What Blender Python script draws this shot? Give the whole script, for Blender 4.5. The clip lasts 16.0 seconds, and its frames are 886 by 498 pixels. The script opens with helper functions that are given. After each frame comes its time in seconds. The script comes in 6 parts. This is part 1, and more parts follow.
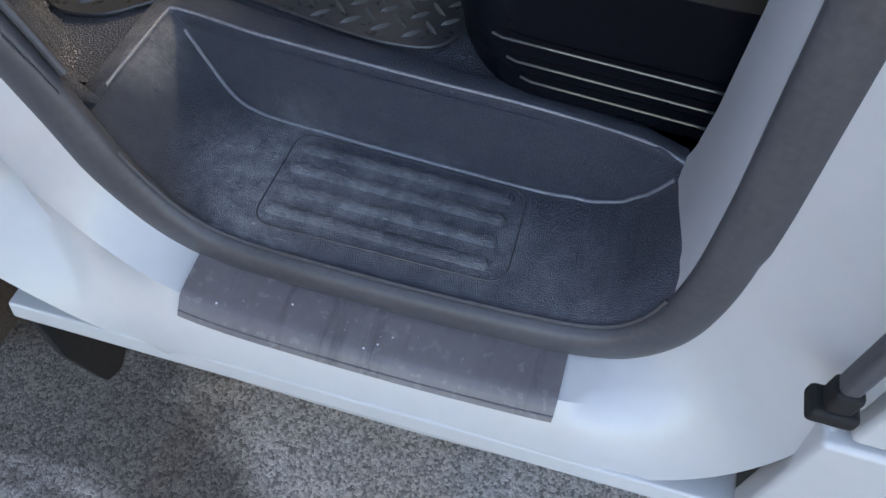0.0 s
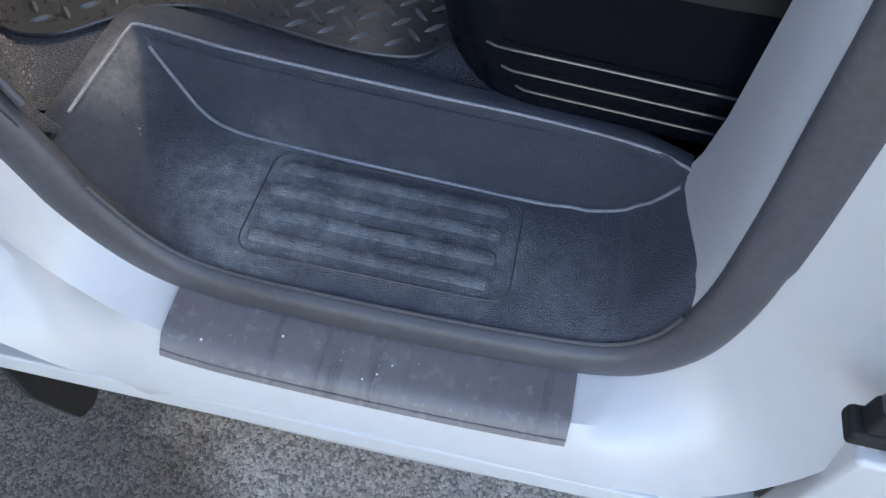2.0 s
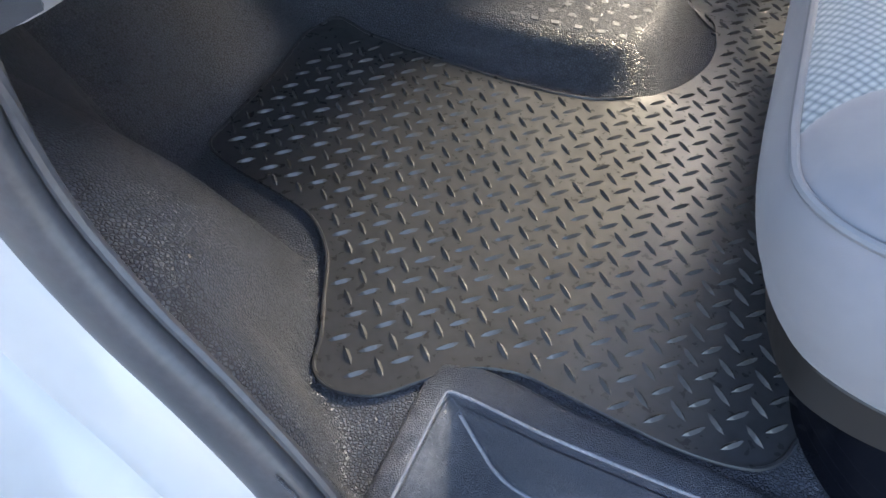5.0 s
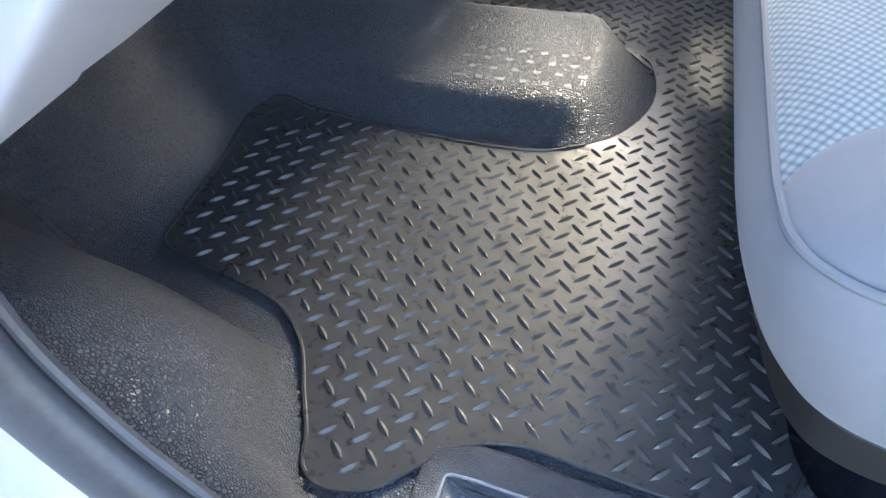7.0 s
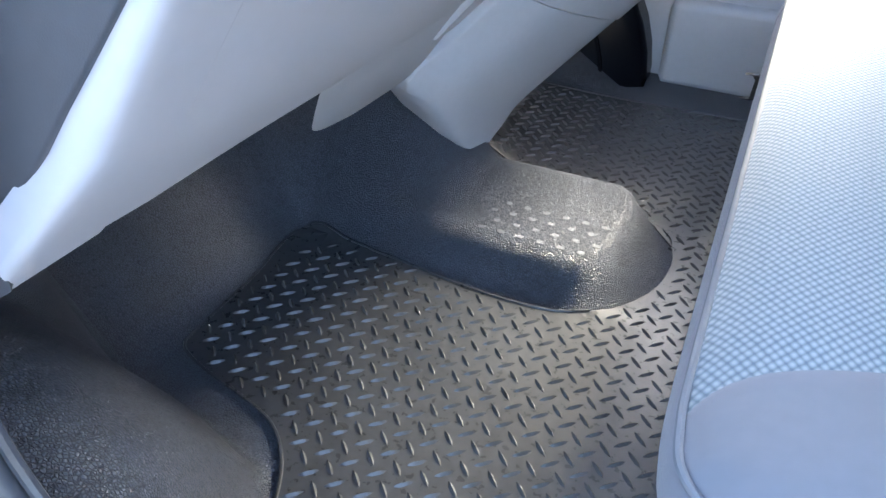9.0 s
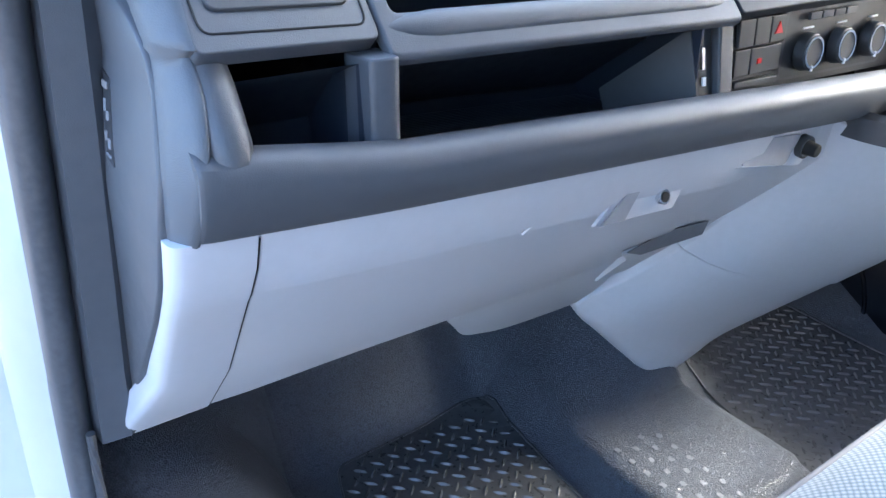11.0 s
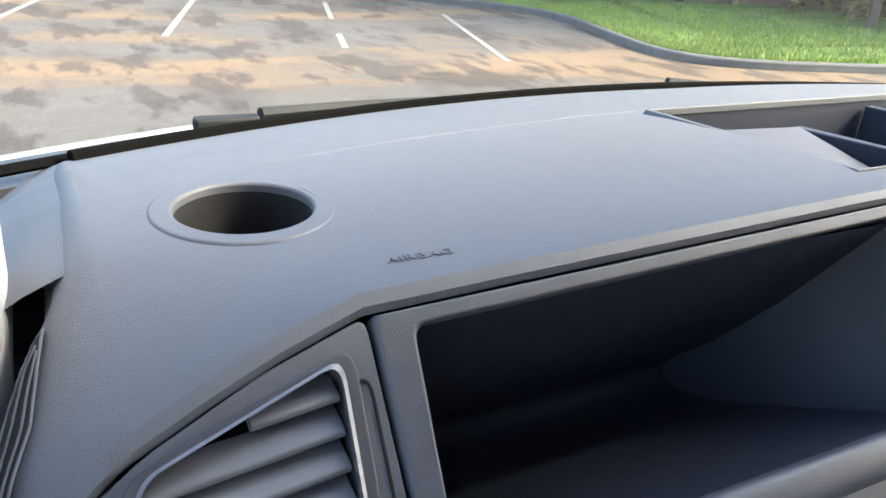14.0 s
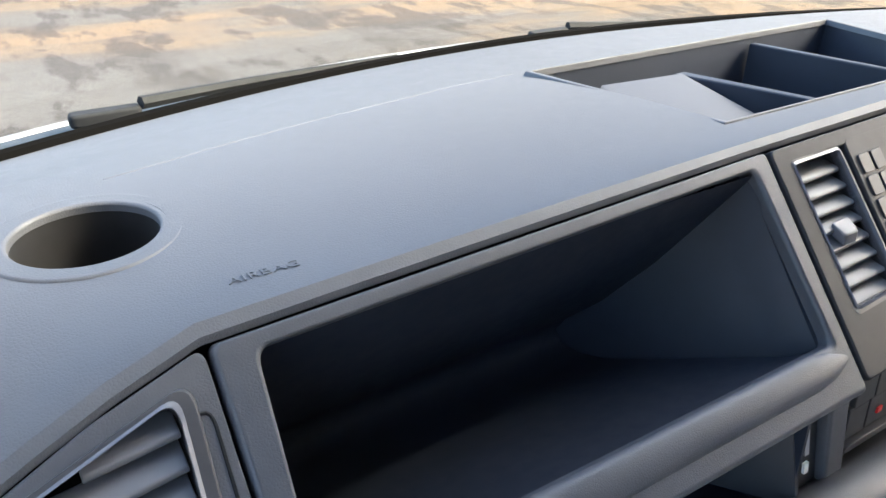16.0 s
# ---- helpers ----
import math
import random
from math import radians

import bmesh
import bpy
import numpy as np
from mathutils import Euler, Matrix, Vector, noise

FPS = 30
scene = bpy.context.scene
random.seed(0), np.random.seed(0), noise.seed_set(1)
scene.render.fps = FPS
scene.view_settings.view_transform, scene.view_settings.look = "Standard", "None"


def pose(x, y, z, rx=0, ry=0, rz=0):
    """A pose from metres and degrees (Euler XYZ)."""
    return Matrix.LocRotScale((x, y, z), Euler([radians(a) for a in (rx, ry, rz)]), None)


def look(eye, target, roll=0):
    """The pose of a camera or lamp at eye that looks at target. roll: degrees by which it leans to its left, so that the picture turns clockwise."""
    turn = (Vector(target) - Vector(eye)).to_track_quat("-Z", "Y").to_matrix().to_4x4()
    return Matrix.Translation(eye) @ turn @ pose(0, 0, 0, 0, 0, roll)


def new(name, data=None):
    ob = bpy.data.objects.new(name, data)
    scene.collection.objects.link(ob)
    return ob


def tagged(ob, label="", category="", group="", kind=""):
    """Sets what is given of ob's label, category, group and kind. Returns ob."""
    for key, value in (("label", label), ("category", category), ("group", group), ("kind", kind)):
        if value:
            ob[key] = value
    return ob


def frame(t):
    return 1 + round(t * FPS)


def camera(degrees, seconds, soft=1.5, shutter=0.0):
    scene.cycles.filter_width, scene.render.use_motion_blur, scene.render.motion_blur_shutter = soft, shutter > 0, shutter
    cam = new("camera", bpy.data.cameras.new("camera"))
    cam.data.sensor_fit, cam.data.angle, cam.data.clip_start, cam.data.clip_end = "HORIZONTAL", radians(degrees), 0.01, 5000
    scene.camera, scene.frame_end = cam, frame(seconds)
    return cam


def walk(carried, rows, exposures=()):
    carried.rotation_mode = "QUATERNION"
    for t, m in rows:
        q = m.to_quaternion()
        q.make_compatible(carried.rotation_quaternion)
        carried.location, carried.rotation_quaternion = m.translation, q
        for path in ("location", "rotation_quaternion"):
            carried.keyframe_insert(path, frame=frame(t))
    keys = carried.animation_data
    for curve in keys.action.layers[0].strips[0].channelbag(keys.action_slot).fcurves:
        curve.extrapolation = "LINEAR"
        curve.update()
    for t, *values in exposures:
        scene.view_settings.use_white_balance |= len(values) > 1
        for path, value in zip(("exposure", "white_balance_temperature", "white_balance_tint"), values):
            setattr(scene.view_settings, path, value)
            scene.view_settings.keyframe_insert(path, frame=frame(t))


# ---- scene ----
cam = camera(60.9, 16.0)
PATH = [
    (0, (-0.067, 0.066, 1.046), (-0.317, 1.193, -0.587), 4.7),
    (0.5, (-0.105, 0.108, 1.03), (-0.241, 1.222, -0.625), 4.3),
    (1, (-0.11, 0.114, 1.024), (-0.232, 1.221, -0.637), 4.9),
    (1.5, (-0.109, 0.109, 1.026), (-0.238, 1.222, -0.63), 5.6),
    (2, (-0.112, 0.103, 1.03), (-0.254, 1.232, -0.615), 6.2),
    (2.5, (-0.121, 0.101, 1.034), (-0.284, 1.24, -0.602), 6.9),
    (3, (-0.135, 0.102, 1.03), (-0.329, 1.258, -0.591), 7.9),
    (3.5, (-0.159, 0.101, 1.04), (-0.379, 1.266, -0.571), 9.2),
    (4, (-0.187, 0.103, 1.058), (-0.536, 1.328, -0.483), 8.8),
    (4.5, (-0.252, 0.159, 1.07), (-0.779, 1.457, -0.357), 5.3),
    (5, (-0.355, 0.271, 1.122), (-0.9, 1.543, -0.322), 0.1),
    (5.2, (-0.388, 0.293, 1.113), (-0.894, 1.601, -0.312), 0.0),
    (7.3, (-0.387, 0.293, 1.134), (-0.842, 1.694, -0.219), -3.0),
    (7.5, (-0.384, 0.292, 1.136), (-0.85, 1.698, -0.207), -3.1),
    (8, (-0.383, 0.282, 1.137), (-0.859, 1.71, -0.179), -2.1),
    (8.5, (-0.369, 0.279, 1.145), (-0.891, 1.716, -0.145), -1.4),
    (9, (-0.313, 0.301, 1.205), (-0.975, 1.809, 0.07), 1.8),
    (9.5, (-0.123, 0.412, 1.359), (-1.2, 1.663, 0.229), 2.2),
    (9.7, (-0.095, 0.414, 1.373), (-1.293, 1.573, 0.268), 2.1),
    (11.8, (-0.043, 0.449, 1.444), (-1.539, 1.498, 0.632), 1.3),
    (12, (-0.054, 0.453, 1.448), (-1.562, 1.507, 0.664), 1.3),
    (12.5, (-0.104, 0.466, 1.471), (-1.641, 1.548, 0.786), 1.0),
    (13, (-0.193, 0.464, 1.518), (-1.749, 1.571, 0.925), 1.9),
    (13.5, (-0.257, 0.515, 1.556), (-1.845, 1.549, 0.916), 3.0),
    (14, (-0.328, 0.589, 1.581), (-1.92, 1.478, 0.761), 4.4),
    (14.5, (-0.354, 0.64, 1.621), (-1.912, 1.494, 0.702), 4.1),
    (15, (-0.345, 0.66, 1.659), (-1.867, 1.541, 0.706), 3.2),
    (15.5, (-0.326, 0.661, 1.655), (-1.823, 1.58, 0.699), 2.4),
    (16, (-0.317, 0.641, 1.609), (-1.785, 1.611, 0.657), 0.8),
]
# stops by which the clip's camera brightens and darkens on the way
walk(cam, [(t, look(eye, target, roll)) for t, eye, target, roll in PATH],
     [(0, 2.45, 7500, 12), (0.8, 2.7, 7450, 12), (3.5, 2.75, 7300, 12), (5, 3.2, 6850, 10), (7.5, 3.58, 6400, 8), (8.5, 3.62, 6400, 8), (9.5, 3.42, 5700, 8), (12, 3.55, 5600, 8), (13.1, 3.42, 6000, 8), (13.5, 3.15, 6200, 8), (14, 2.75, 6450, 9), (15, 2.65, 6400, 9), (16, 2.8, 6450, 9)])

# ---- light ----
SUN_AZ, SUN_EL = 68.0, 38.0          # degrees: from +x towards +y
world = bpy.data.worlds.new("sky")
scene.world = world
world.use_nodes = True
wn = world.node_tree.nodes
sky = wn.new("ShaderNodeTexSky")
sky.sky_type = "NISHITA"
sky.sun_disc = False
sky.sun_elevation = radians(SUN_EL)
sky.sun_rotation = radians(90 - SUN_AZ)
sky.dust_density = 3.0
world.node_tree.links.new(sky.outputs[0], wn["Background"].inputs[0])
wn["Background"].inputs[1].default_value = 0.15
sun = new("sun", bpy.data.lights.new("sun", "SUN"))
sun.data.energy, sun.data.angle, sun.data.color = 2.5, radians(20.0), (1.0, 0.88, 0.66)
sv = Vector((math.cos(radians(SUN_AZ)) * math.cos(radians(SUN_EL)), math.sin(radians(SUN_AZ)) * math.cos(radians(SUN_EL)), math.sin(radians(SUN_EL))))
sun.matrix_world = look(tuple(sv * 60), (0, 0, 0))
scene.view_settings.exposure = 2.6


# ---- materials ----
def pbr(name, col, rough=0.5, metal=0.0, var=0.12, vscale=6.0, fine=0.0, fscale=400.0, relief="noise", depth=0.0005,
        coat=0.0, stain=None, stain_scale=3.0, stain_amt=0.0, stain_stretch=None, rvar=0.1, spec=0.5, sheen=0.0, crease=0.0):
    """A surface with colour variation at two scales, roughness variation and fine relief; sizes in metres."""
    m = bpy.data.materials.new(name)
    m.use_nodes = True
    nt = m.node_tree
    n, link = nt.nodes, nt.links.new
    b = n["Principled BSDF"]
    geo = n.new("ShaderNodeNewGeometry")
    big = n.new("ShaderNodeTexNoise")
    big.inputs["Scale"].default_value, big.inputs["Detail"].default_value = vscale, 5.0
    link(geo.outputs["Position"], big.inputs["Vector"])
    mid = n.new("ShaderNodeTexNoise")
    mid.inputs["Scale"].default_value, mid.inputs["Detail"].default_value = vscale * 14, 4.0
    link(geo.outputs["Position"], mid.inputs["Vector"])
    mixn = n.new("ShaderNodeMath")
    mixn.operation = "ADD"
    link(big.outputs["Fac"], mixn.inputs[0])
    link(mid.outputs["Fac"], mixn.inputs[1])
    ramp = n.new("ShaderNodeMapRange")
    ramp.inputs["From Min"].default_value, ramp.inputs["From Max"].default_value = 0.7, 1.3
    ramp.inputs["To Min"].default_value, ramp.inputs["To Max"].default_value = 1 - var, 1 + var
    link(mixn.outputs[0], ramp.inputs["Value"])
    tint = n.new("ShaderNodeVectorMath")
    tint.operation = "SCALE"
    tint.inputs[0].default_value = col[:3]
    link(ramp.outputs[0], tint.inputs["Scale"])
    out = tint.outputs[0]
    if stain:
        st = n.new("ShaderNodeTexNoise")
        st.inputs["Scale"].default_value, st.inputs["Detail"].default_value, st.inputs["Roughness"].default_value = stain_scale, 8.0, 0.7
        if stain_stretch:
            sm = n.new("ShaderNodeMapping")
            sm.inputs["Scale"].default_value = stain_stretch
            link(geo.outputs["Position"], sm.inputs["Vector"])
            link(sm.outputs[0], st.inputs["Vector"])
        else:
            link(geo.outputs["Position"], st.inputs["Vector"])
        sr = n.new("ShaderNodeMapRange")
        sr.inputs["From Min"].default_value, sr.inputs["From Max"].default_value = 0.52, 0.72
        sr.inputs["To Max"].default_value = stain_amt
        link(st.outputs["Fac"], sr.inputs["Value"])
        mx = n.new("ShaderNodeMix")
        mx.data_type = "RGBA"
        link(sr.outputs[0], mx.inputs["Factor"])
        link(out, mx.inputs["A"])
        mx.inputs["B"].default_value = (*stain, 1)
        out = mx.outputs["Result"]
    link(out, b.inputs["Base Color"])
    rr = n.new("ShaderNodeMapRange")
    rr.inputs["To Min"].default_value, rr.inputs["To Max"].default_value = max(rough - rvar, 0.02), min(rough + rvar, 1.0)
    link(mid.outputs["Fac"], rr.inputs["Value"])
    link(rr.outputs[0], b.inputs["Roughness"])
    b.inputs["Metallic"].default_value = metal
    b.inputs["Coat Weight"].default_value = coat
    b.inputs["Coat Roughness"].default_value = 0.08
    b.inputs["Specular IOR Level"].default_value = spec
    b.inputs["Sheen Weight"].default_value = sheen
    if fine > 0:
        if relief == "leather":
            tx = n.new("ShaderNodeTexVoronoi")
            tx.feature = "DISTANCE_TO_EDGE"
            tx.inputs["Scale"].default_value = fscale
            o = tx.outputs["Distance"]
            link(geo.outputs["Position"], tx.inputs["Vector"])
            cl = n.new("ShaderNodeMapRange")
            cl.inputs["From Max"].default_value = 0.25
            link(o, cl.inputs["Value"])
            o = cl.outputs[0]
            if crease > 0:
                # base colour darkens along the creases of the grain
                crease_tone = n.new("ShaderNodeMapRange")
                crease_tone.inputs["To Min"].default_value = 1 - crease
                link(o, crease_tone.inputs["Value"])
                dk = n.new("ShaderNodeVectorMath")
                dk.operation = "SCALE"
                link(out, dk.inputs[0])
                link(crease_tone.outputs[0], dk.inputs["Scale"])
                link(dk.outputs[0], b.inputs["Base Color"])
        else:
            tx = n.new("ShaderNodeTexNoise")
            tx.inputs["Scale"].default_value, tx.inputs["Detail"].default_value = fscale, 3.0
            link(geo.outputs["Position"], tx.inputs["Vector"])
            o = tx.outputs["Fac"]
        bp = n.new("ShaderNodeBump")
        bp.inputs["Strength"].default_value, bp.inputs["Distance"].default_value = fine, depth
        link(o, bp.inputs["Height"])
        link(bp.outputs[0], b.inputs["Normal"])
    return m


def scuffed(name, col, rough, scuff, spots, fscale=480.0):
    """Grained black plastic with pale dust and crossing scratches round the wear spots: (centre, radius, amount)."""
    m = pbr(name, col, rough, var=0.08, vscale=9, fine=0.8, fscale=fscale, relief="leather", depth=0.0016, rvar=0.05, crease=0.35)
    n, link = m.node_tree.nodes, m.node_tree.links.new
    b = n["Principled BSDF"]
    old = b.inputs["Base Color"].links[0].from_socket
    geo = n.new("ShaderNodeNewGeometry")

    def math_node(op, a, c):
        k = n.new("ShaderNodeMath")
        k.operation = op
        for q, v in enumerate((a, c)):
            if isinstance(v, float):
                k.inputs[q].default_value = v
            else:
                link(v, k.inputs[q])
        return k.outputs[0]

    def clouds(scale, detail, rough_, lo, hi, top, stretch=None, turn=0.0, warp=0.0):
        tx = n.new("ShaderNodeTexNoise")
        tx.inputs["Scale"].default_value, tx.inputs["Detail"].default_value, tx.inputs["Roughness"].default_value = scale, detail, rough_
        tx.inputs["Distortion"].default_value = warp
        if stretch:
            mp = n.new("ShaderNodeMapping")
            mp.inputs["Scale"].default_value, mp.inputs["Rotation"].default_value = stretch, (0, 0, turn)
            link(geo.outputs["Position"], mp.inputs["Vector"])
            link(mp.outputs[0], tx.inputs["Vector"])
        else:
            link(geo.outputs["Position"], tx.inputs["Vector"])
        r = n.new("ShaderNodeMapRange")
        r.inputs["From Min"].default_value, r.inputs["From Max"].default_value, r.inputs["To Max"].default_value = lo, hi, top
        link(tx.outputs["Fac"], r.inputs["Value"])
        return r.outputs[0]

    dust = clouds(48.0, 9.0, 0.72, 0.26, 0.74, 0.80)
    specks = clouds(420.0, 3.0, 0.6, 0.60, 0.72, 0.35)
    lines = [clouds(38.0, 2.0, 0.5, 0.69, 0.72, 0.55, (1.0, 12.0, 1.0), a, 2.0) for a in (0.2, 1.3, 2.2)]
    wear = math_node("ADD", dust, specks)
    for q in lines:
        wear = math_node("ADD", wear, q)
    near = None
    for centre, radius, amount in spots:
        ds = n.new("ShaderNodeVectorMath")
        ds.operation = "DISTANCE"
        ds.inputs[1].default_value = centre
        link(geo.outputs["Position"], ds.inputs[0])
        f = n.new("ShaderNodeMapRange")
        f.interpolation_type = "SMOOTHSTEP"
        f.inputs["From Min"].default_value, f.inputs["From Max"].default_value = radius * 0.25, radius
        f.inputs["To Min"].default_value, f.inputs["To Max"].default_value = amount, 0.0
        link(ds.outputs["Value"], f.inputs["Value"])
        near = math_node("MAXIMUM", near, f.outputs[0]) if near else f.outputs[0]
    near = math_node("MAXIMUM", near, 0.08)
    k = math_node("MULTIPLY", wear, near)
    mx = n.new("ShaderNodeMix")
    mx.data_type = "RGBA"
    link(k, mx.inputs["Factor"])
    link(old, mx.inputs["A"])
    mx.inputs["B"].default_value = (*scuff, 1)
    link(mx.outputs["Result"], b.inputs["Base Color"])
    return m


def woven(name, dark, light, pitch):
    m = bpy.data.materials.new(name)
    m.use_nodes = True
    n, link = m.node_tree.nodes, m.node_tree.links.new
    b = n["Principled BSDF"]
    geo = n.new("ShaderNodeNewGeometry")
    vo = n.new("ShaderNodeTexVoronoi")
    vo.voronoi_dimensions = "2D"
    vo.inputs["Scale"].default_value, vo.inputs["Randomness"].default_value = 1 / pitch, 0.12
    mp = n.new("ShaderNodeMapping")
    mp.inputs["Rotation"].default_value, mp.inputs["Scale"].default_value = (0, 0, 0.79), (1.15, 0.9, 1.0)
    link(geo.outputs["Position"], mp.inputs["Vector"])
    link(mp.outputs[0], vo.inputs["Vector"])
    cr = n.new("ShaderNodeMapRange")
    cr.inputs["From Min"].default_value, cr.inputs["From Max"].default_value = 0.15, 0.6
    link(vo.outputs["Distance"], cr.inputs["Value"])
    mx = n.new("ShaderNodeMix")
    mx.data_type = "RGBA"
    mx.inputs["A"].default_value, mx.inputs["B"].default_value = (*light, 1), (*dark, 1)
    link(cr.outputs[0], mx.inputs["Factor"])
    link(mx.outputs["Result"], b.inputs["Base Color"])
    b.inputs["Roughness"].default_value = 0.9
    b.inputs["Sheen Weight"].default_value = 0.3
    bp = n.new("ShaderNodeBump")
    bp.inputs["Strength"].default_value, bp.inputs["Distance"].default_value, bp.invert = 0.6, 0.0012, True
    link(vo.outputs["Distance"], bp.inputs["Height"])
    link(bp.outputs[0], b.inputs["Normal"])
    return m


def glass(name):
    m = bpy.data.materials.new(name)
    m.use_nodes = True
    n, link = m.node_tree.nodes, m.node_tree.links.new
    n.remove(n["Principled BSDF"])
    tr, gl, mx, fr = (n.new(k) for k in ("ShaderNodeBsdfTransparent", "ShaderNodeBsdfGlossy", "ShaderNodeMixShader", "ShaderNodeFresnel"))
    tr.inputs[0].default_value = (0.90, 0.95, 0.93, 1)
    gl.inputs["Roughness"].default_value = 0.01
    fr.inputs["IOR"].default_value = 1.45
    link(fr.outputs[0], mx.inputs[0])
    link(tr.outputs[0], mx.inputs[1])
    link(gl.outputs[0], mx.inputs[2])
    link(mx.outputs[0], n["Material Output"].inputs[0])
    return m


def leafy(name, col, col2):
    m = bpy.data.materials.new(name)
    m.use_nodes = True
    n, link = m.node_tree.nodes, m.node_tree.links.new
    b = n["Principled BSDF"]
    geo = n.new("ShaderNodeNewGeometry")
    mx = n.new("ShaderNodeMix")
    mx.data_type = "RGBA"
    link(geo.outputs["Random Per Island"], mx.inputs["Factor"])
    mx.inputs["A"].default_value, mx.inputs["B"].default_value = (*col, 1), (*col2, 1)
    link(mx.outputs["Result"], b.inputs["Base Color"])
    b.inputs["Roughness"].default_value = 0.6
    b.inputs["Transmission Weight"].default_value = 0.0
    b.inputs["Subsurface Weight"].default_value = 0.0
    return m


PAINT = pbr("white_paint", (0.55, 0.56, 0.57), 0.32, var=0.03, vscale=3, coat=0.6, rvar=0.05, stain=(0.45, 0.42, 0.36), stain_scale=4, stain_amt=0.10)
PILLAR = pbr("pale_grey_trim", (0.42, 0.43, 0.455), 0.55, var=0.04, fine=0.25, fscale=1500, depth=0.0003)
RUBBER = pbr("black_rubber_seal", (0.078, 0.079, 0.088), 0.38, var=0.2, vscale=10, fine=0.1, fscale=600, stain=(0.09, 0.09, 0.09), stain_scale=20, stain_amt=0.35)
STEP = scuffed("moulded_black_step", (0.066, 0.078, 0.110), 0.30, (0.56, 0.57, 0.60), (((-0.365, 0.525, 0.42), 0.125, 1.0), ((-0.29, 0.53, 0.42), 0.10, 0.85), ((-0.21, 0.53, 0.42), 0.10, 0.75), ((-0.13, 0.52, 0.42), 0.10, 0.62), ((-0.06, 0.49, 0.42), 0.12, 0.40), ((-0.515, 0.57, 0.535), 0.085, 0.6)))
# pale grey of the step's painted highlight lines and the guard's chips
HIGHLIGHT_CHIP = pbr("highlight_and_chip_plastic", (0.25, 0.265, 0.30), 0.34, var=0.3, vscale=20, fine=0.4, fscale=800)
GUARD = pbr("dark_sill_film", (0.150, 0.140, 0.150), 0.25, var=0.12, vscale=6, stain=(0.03, 0.03, 0.034), stain_scale=38, stain_amt=0.7, stain_stretch=(1.0, 0.12, 0.12), fine=0.1, fscale=700, depth=0.0002)
VINYL = pbr("black_vinyl_floor", (0.118, 0.130, 0.164), 0.42, var=0.15, fine=0.9, fscale=310, relief="leather", depth=0.0018, rvar=0.06, crease=0.55)
MAT = pbr("black_rubber_mat", (0.052, 0.054, 0.060), 0.30, var=0.2, vscale=7, fine=0.12, fscale=900, depth=0.0003, stain=(0.07, 0.066, 0.06), stain_scale=9, stain_amt=0.25)
# glossier than the mat, and painted paler to carry the glints on the bars
MAT_BAR = pbr("polished_glint_tread", (0.105, 0.105, 0.108), 0.17, var=0.2, vscale=7, fine=0.1, fscale=900, depth=0.0003)
DASH = pbr("dark_grey_dash", (0.098, 0.103, 0.115), 0.55, var=0.07, vscale=5, fine=0.20, fscale=560, relief="leather", depth=0.0005)
FASCIA = pbr("dark_grey_fascia", (0.078, 0.082, 0.094), 0.47, var=0.08, fine=0.18, fscale=600, relief="leather", depth=0.0004)
GRAPHITE = pbr("dark_graphite_panel", (0.026, 0.027, 0.030), 0.50, var=0.06, fine=0.05, fscale=1500, spec=0.25)
SATIN = pbr("satin_graphite", (0.058, 0.059, 0.065), 0.45, var=0.06, fine=0.05, fscale=1500, spec=0.4)
BIN = pbr("black_bin_plastic", (0.021, 0.027, 0.041), 0.5, var=0.1, fine=0.3, fscale=1200, depth=0.0003, spec=0.35)
LIGHT = pbr("light_grey_plastic", (0.55, 0.55, 0.585), 0.50, var=0.03, fine=0.3, fscale=1300, depth=0.0003)
BLACK = pbr("gloss_black_plastic", (0.005, 0.006, 0.010), 0.22, var=0.10, fine=0.02, spec=0.18, rvar=0.03)
RIDGE = pbr("polished_black_ridge", (0.05, 0.053, 0.06), 0.16, var=0.05, spec=0.9, coat=0.5, rvar=0.03)
JET = pbr("jet_black_foam", (0.004, 0.004, 0.004), 0.95, var=0.1, spec=0.03)
DEEP = pbr("matt_black", (0.008, 0.008, 0.009), 0.8, var=0.1)
CLOTH = pbr("grey_smooth_cloth", (0.215, 0.213, 0.235), 0.88, var=0.05, fine=0.5, fscale=1800, depth=0.0005, sheen=0.25)
WEAVE = woven("pale_woven_cloth", (0.135, 0.178, 0.205), (0.36, 0.395, 0.42), 0.0060)
PIPING = pbr("grey_piping", (0.20, 0.205, 0.225), 0.8, var=0.05)
ARCH_DIRT = pbr("muddy_arch_liner", (0.055, 0.047, 0.041), 0.9, var=0.5, vscale=14, fine=0.6, fscale=160, depth=0.003)
ALLOY = pbr("silver_alloy", (0.55, 0.56, 0.58), 0.3, metal=0.85, var=0.05)
CHROME = pbr("bright_chrome", (0.75, 0.75, 0.76), 0.15, metal=1.0, var=0.03)
TYRE = pbr("tyre_rubber", (0.025, 0.025, 0.026), 0.75, var=0.2, fine=0.4, fscale=300)
SCREEN = pbr("display_glass", (0.12, 0.12, 0.115), 0.34, var=0.05, coat=0.1)
LOUVRE = pbr("grey_louvre", (0.125, 0.125, 0.132), 0.35, var=0.06)
TAB = pbr("pale_satin_tab", (0.145, 0.145, 0.162), 0.34, var=0.05)
BEZEL = pbr("bright_bezel", (0.15, 0.155, 0.18), 0.24, var=0.05)
BUTTON = pbr("black_button", (0.028, 0.029, 0.032), 0.45, var=0.08)
RED = pbr("red_print", (0.75, 0.03, 0.03), 0.5, var=0.02)
PRINT = pbr("white_print", (0.75, 0.75, 0.76), 0.6, var=0.02)
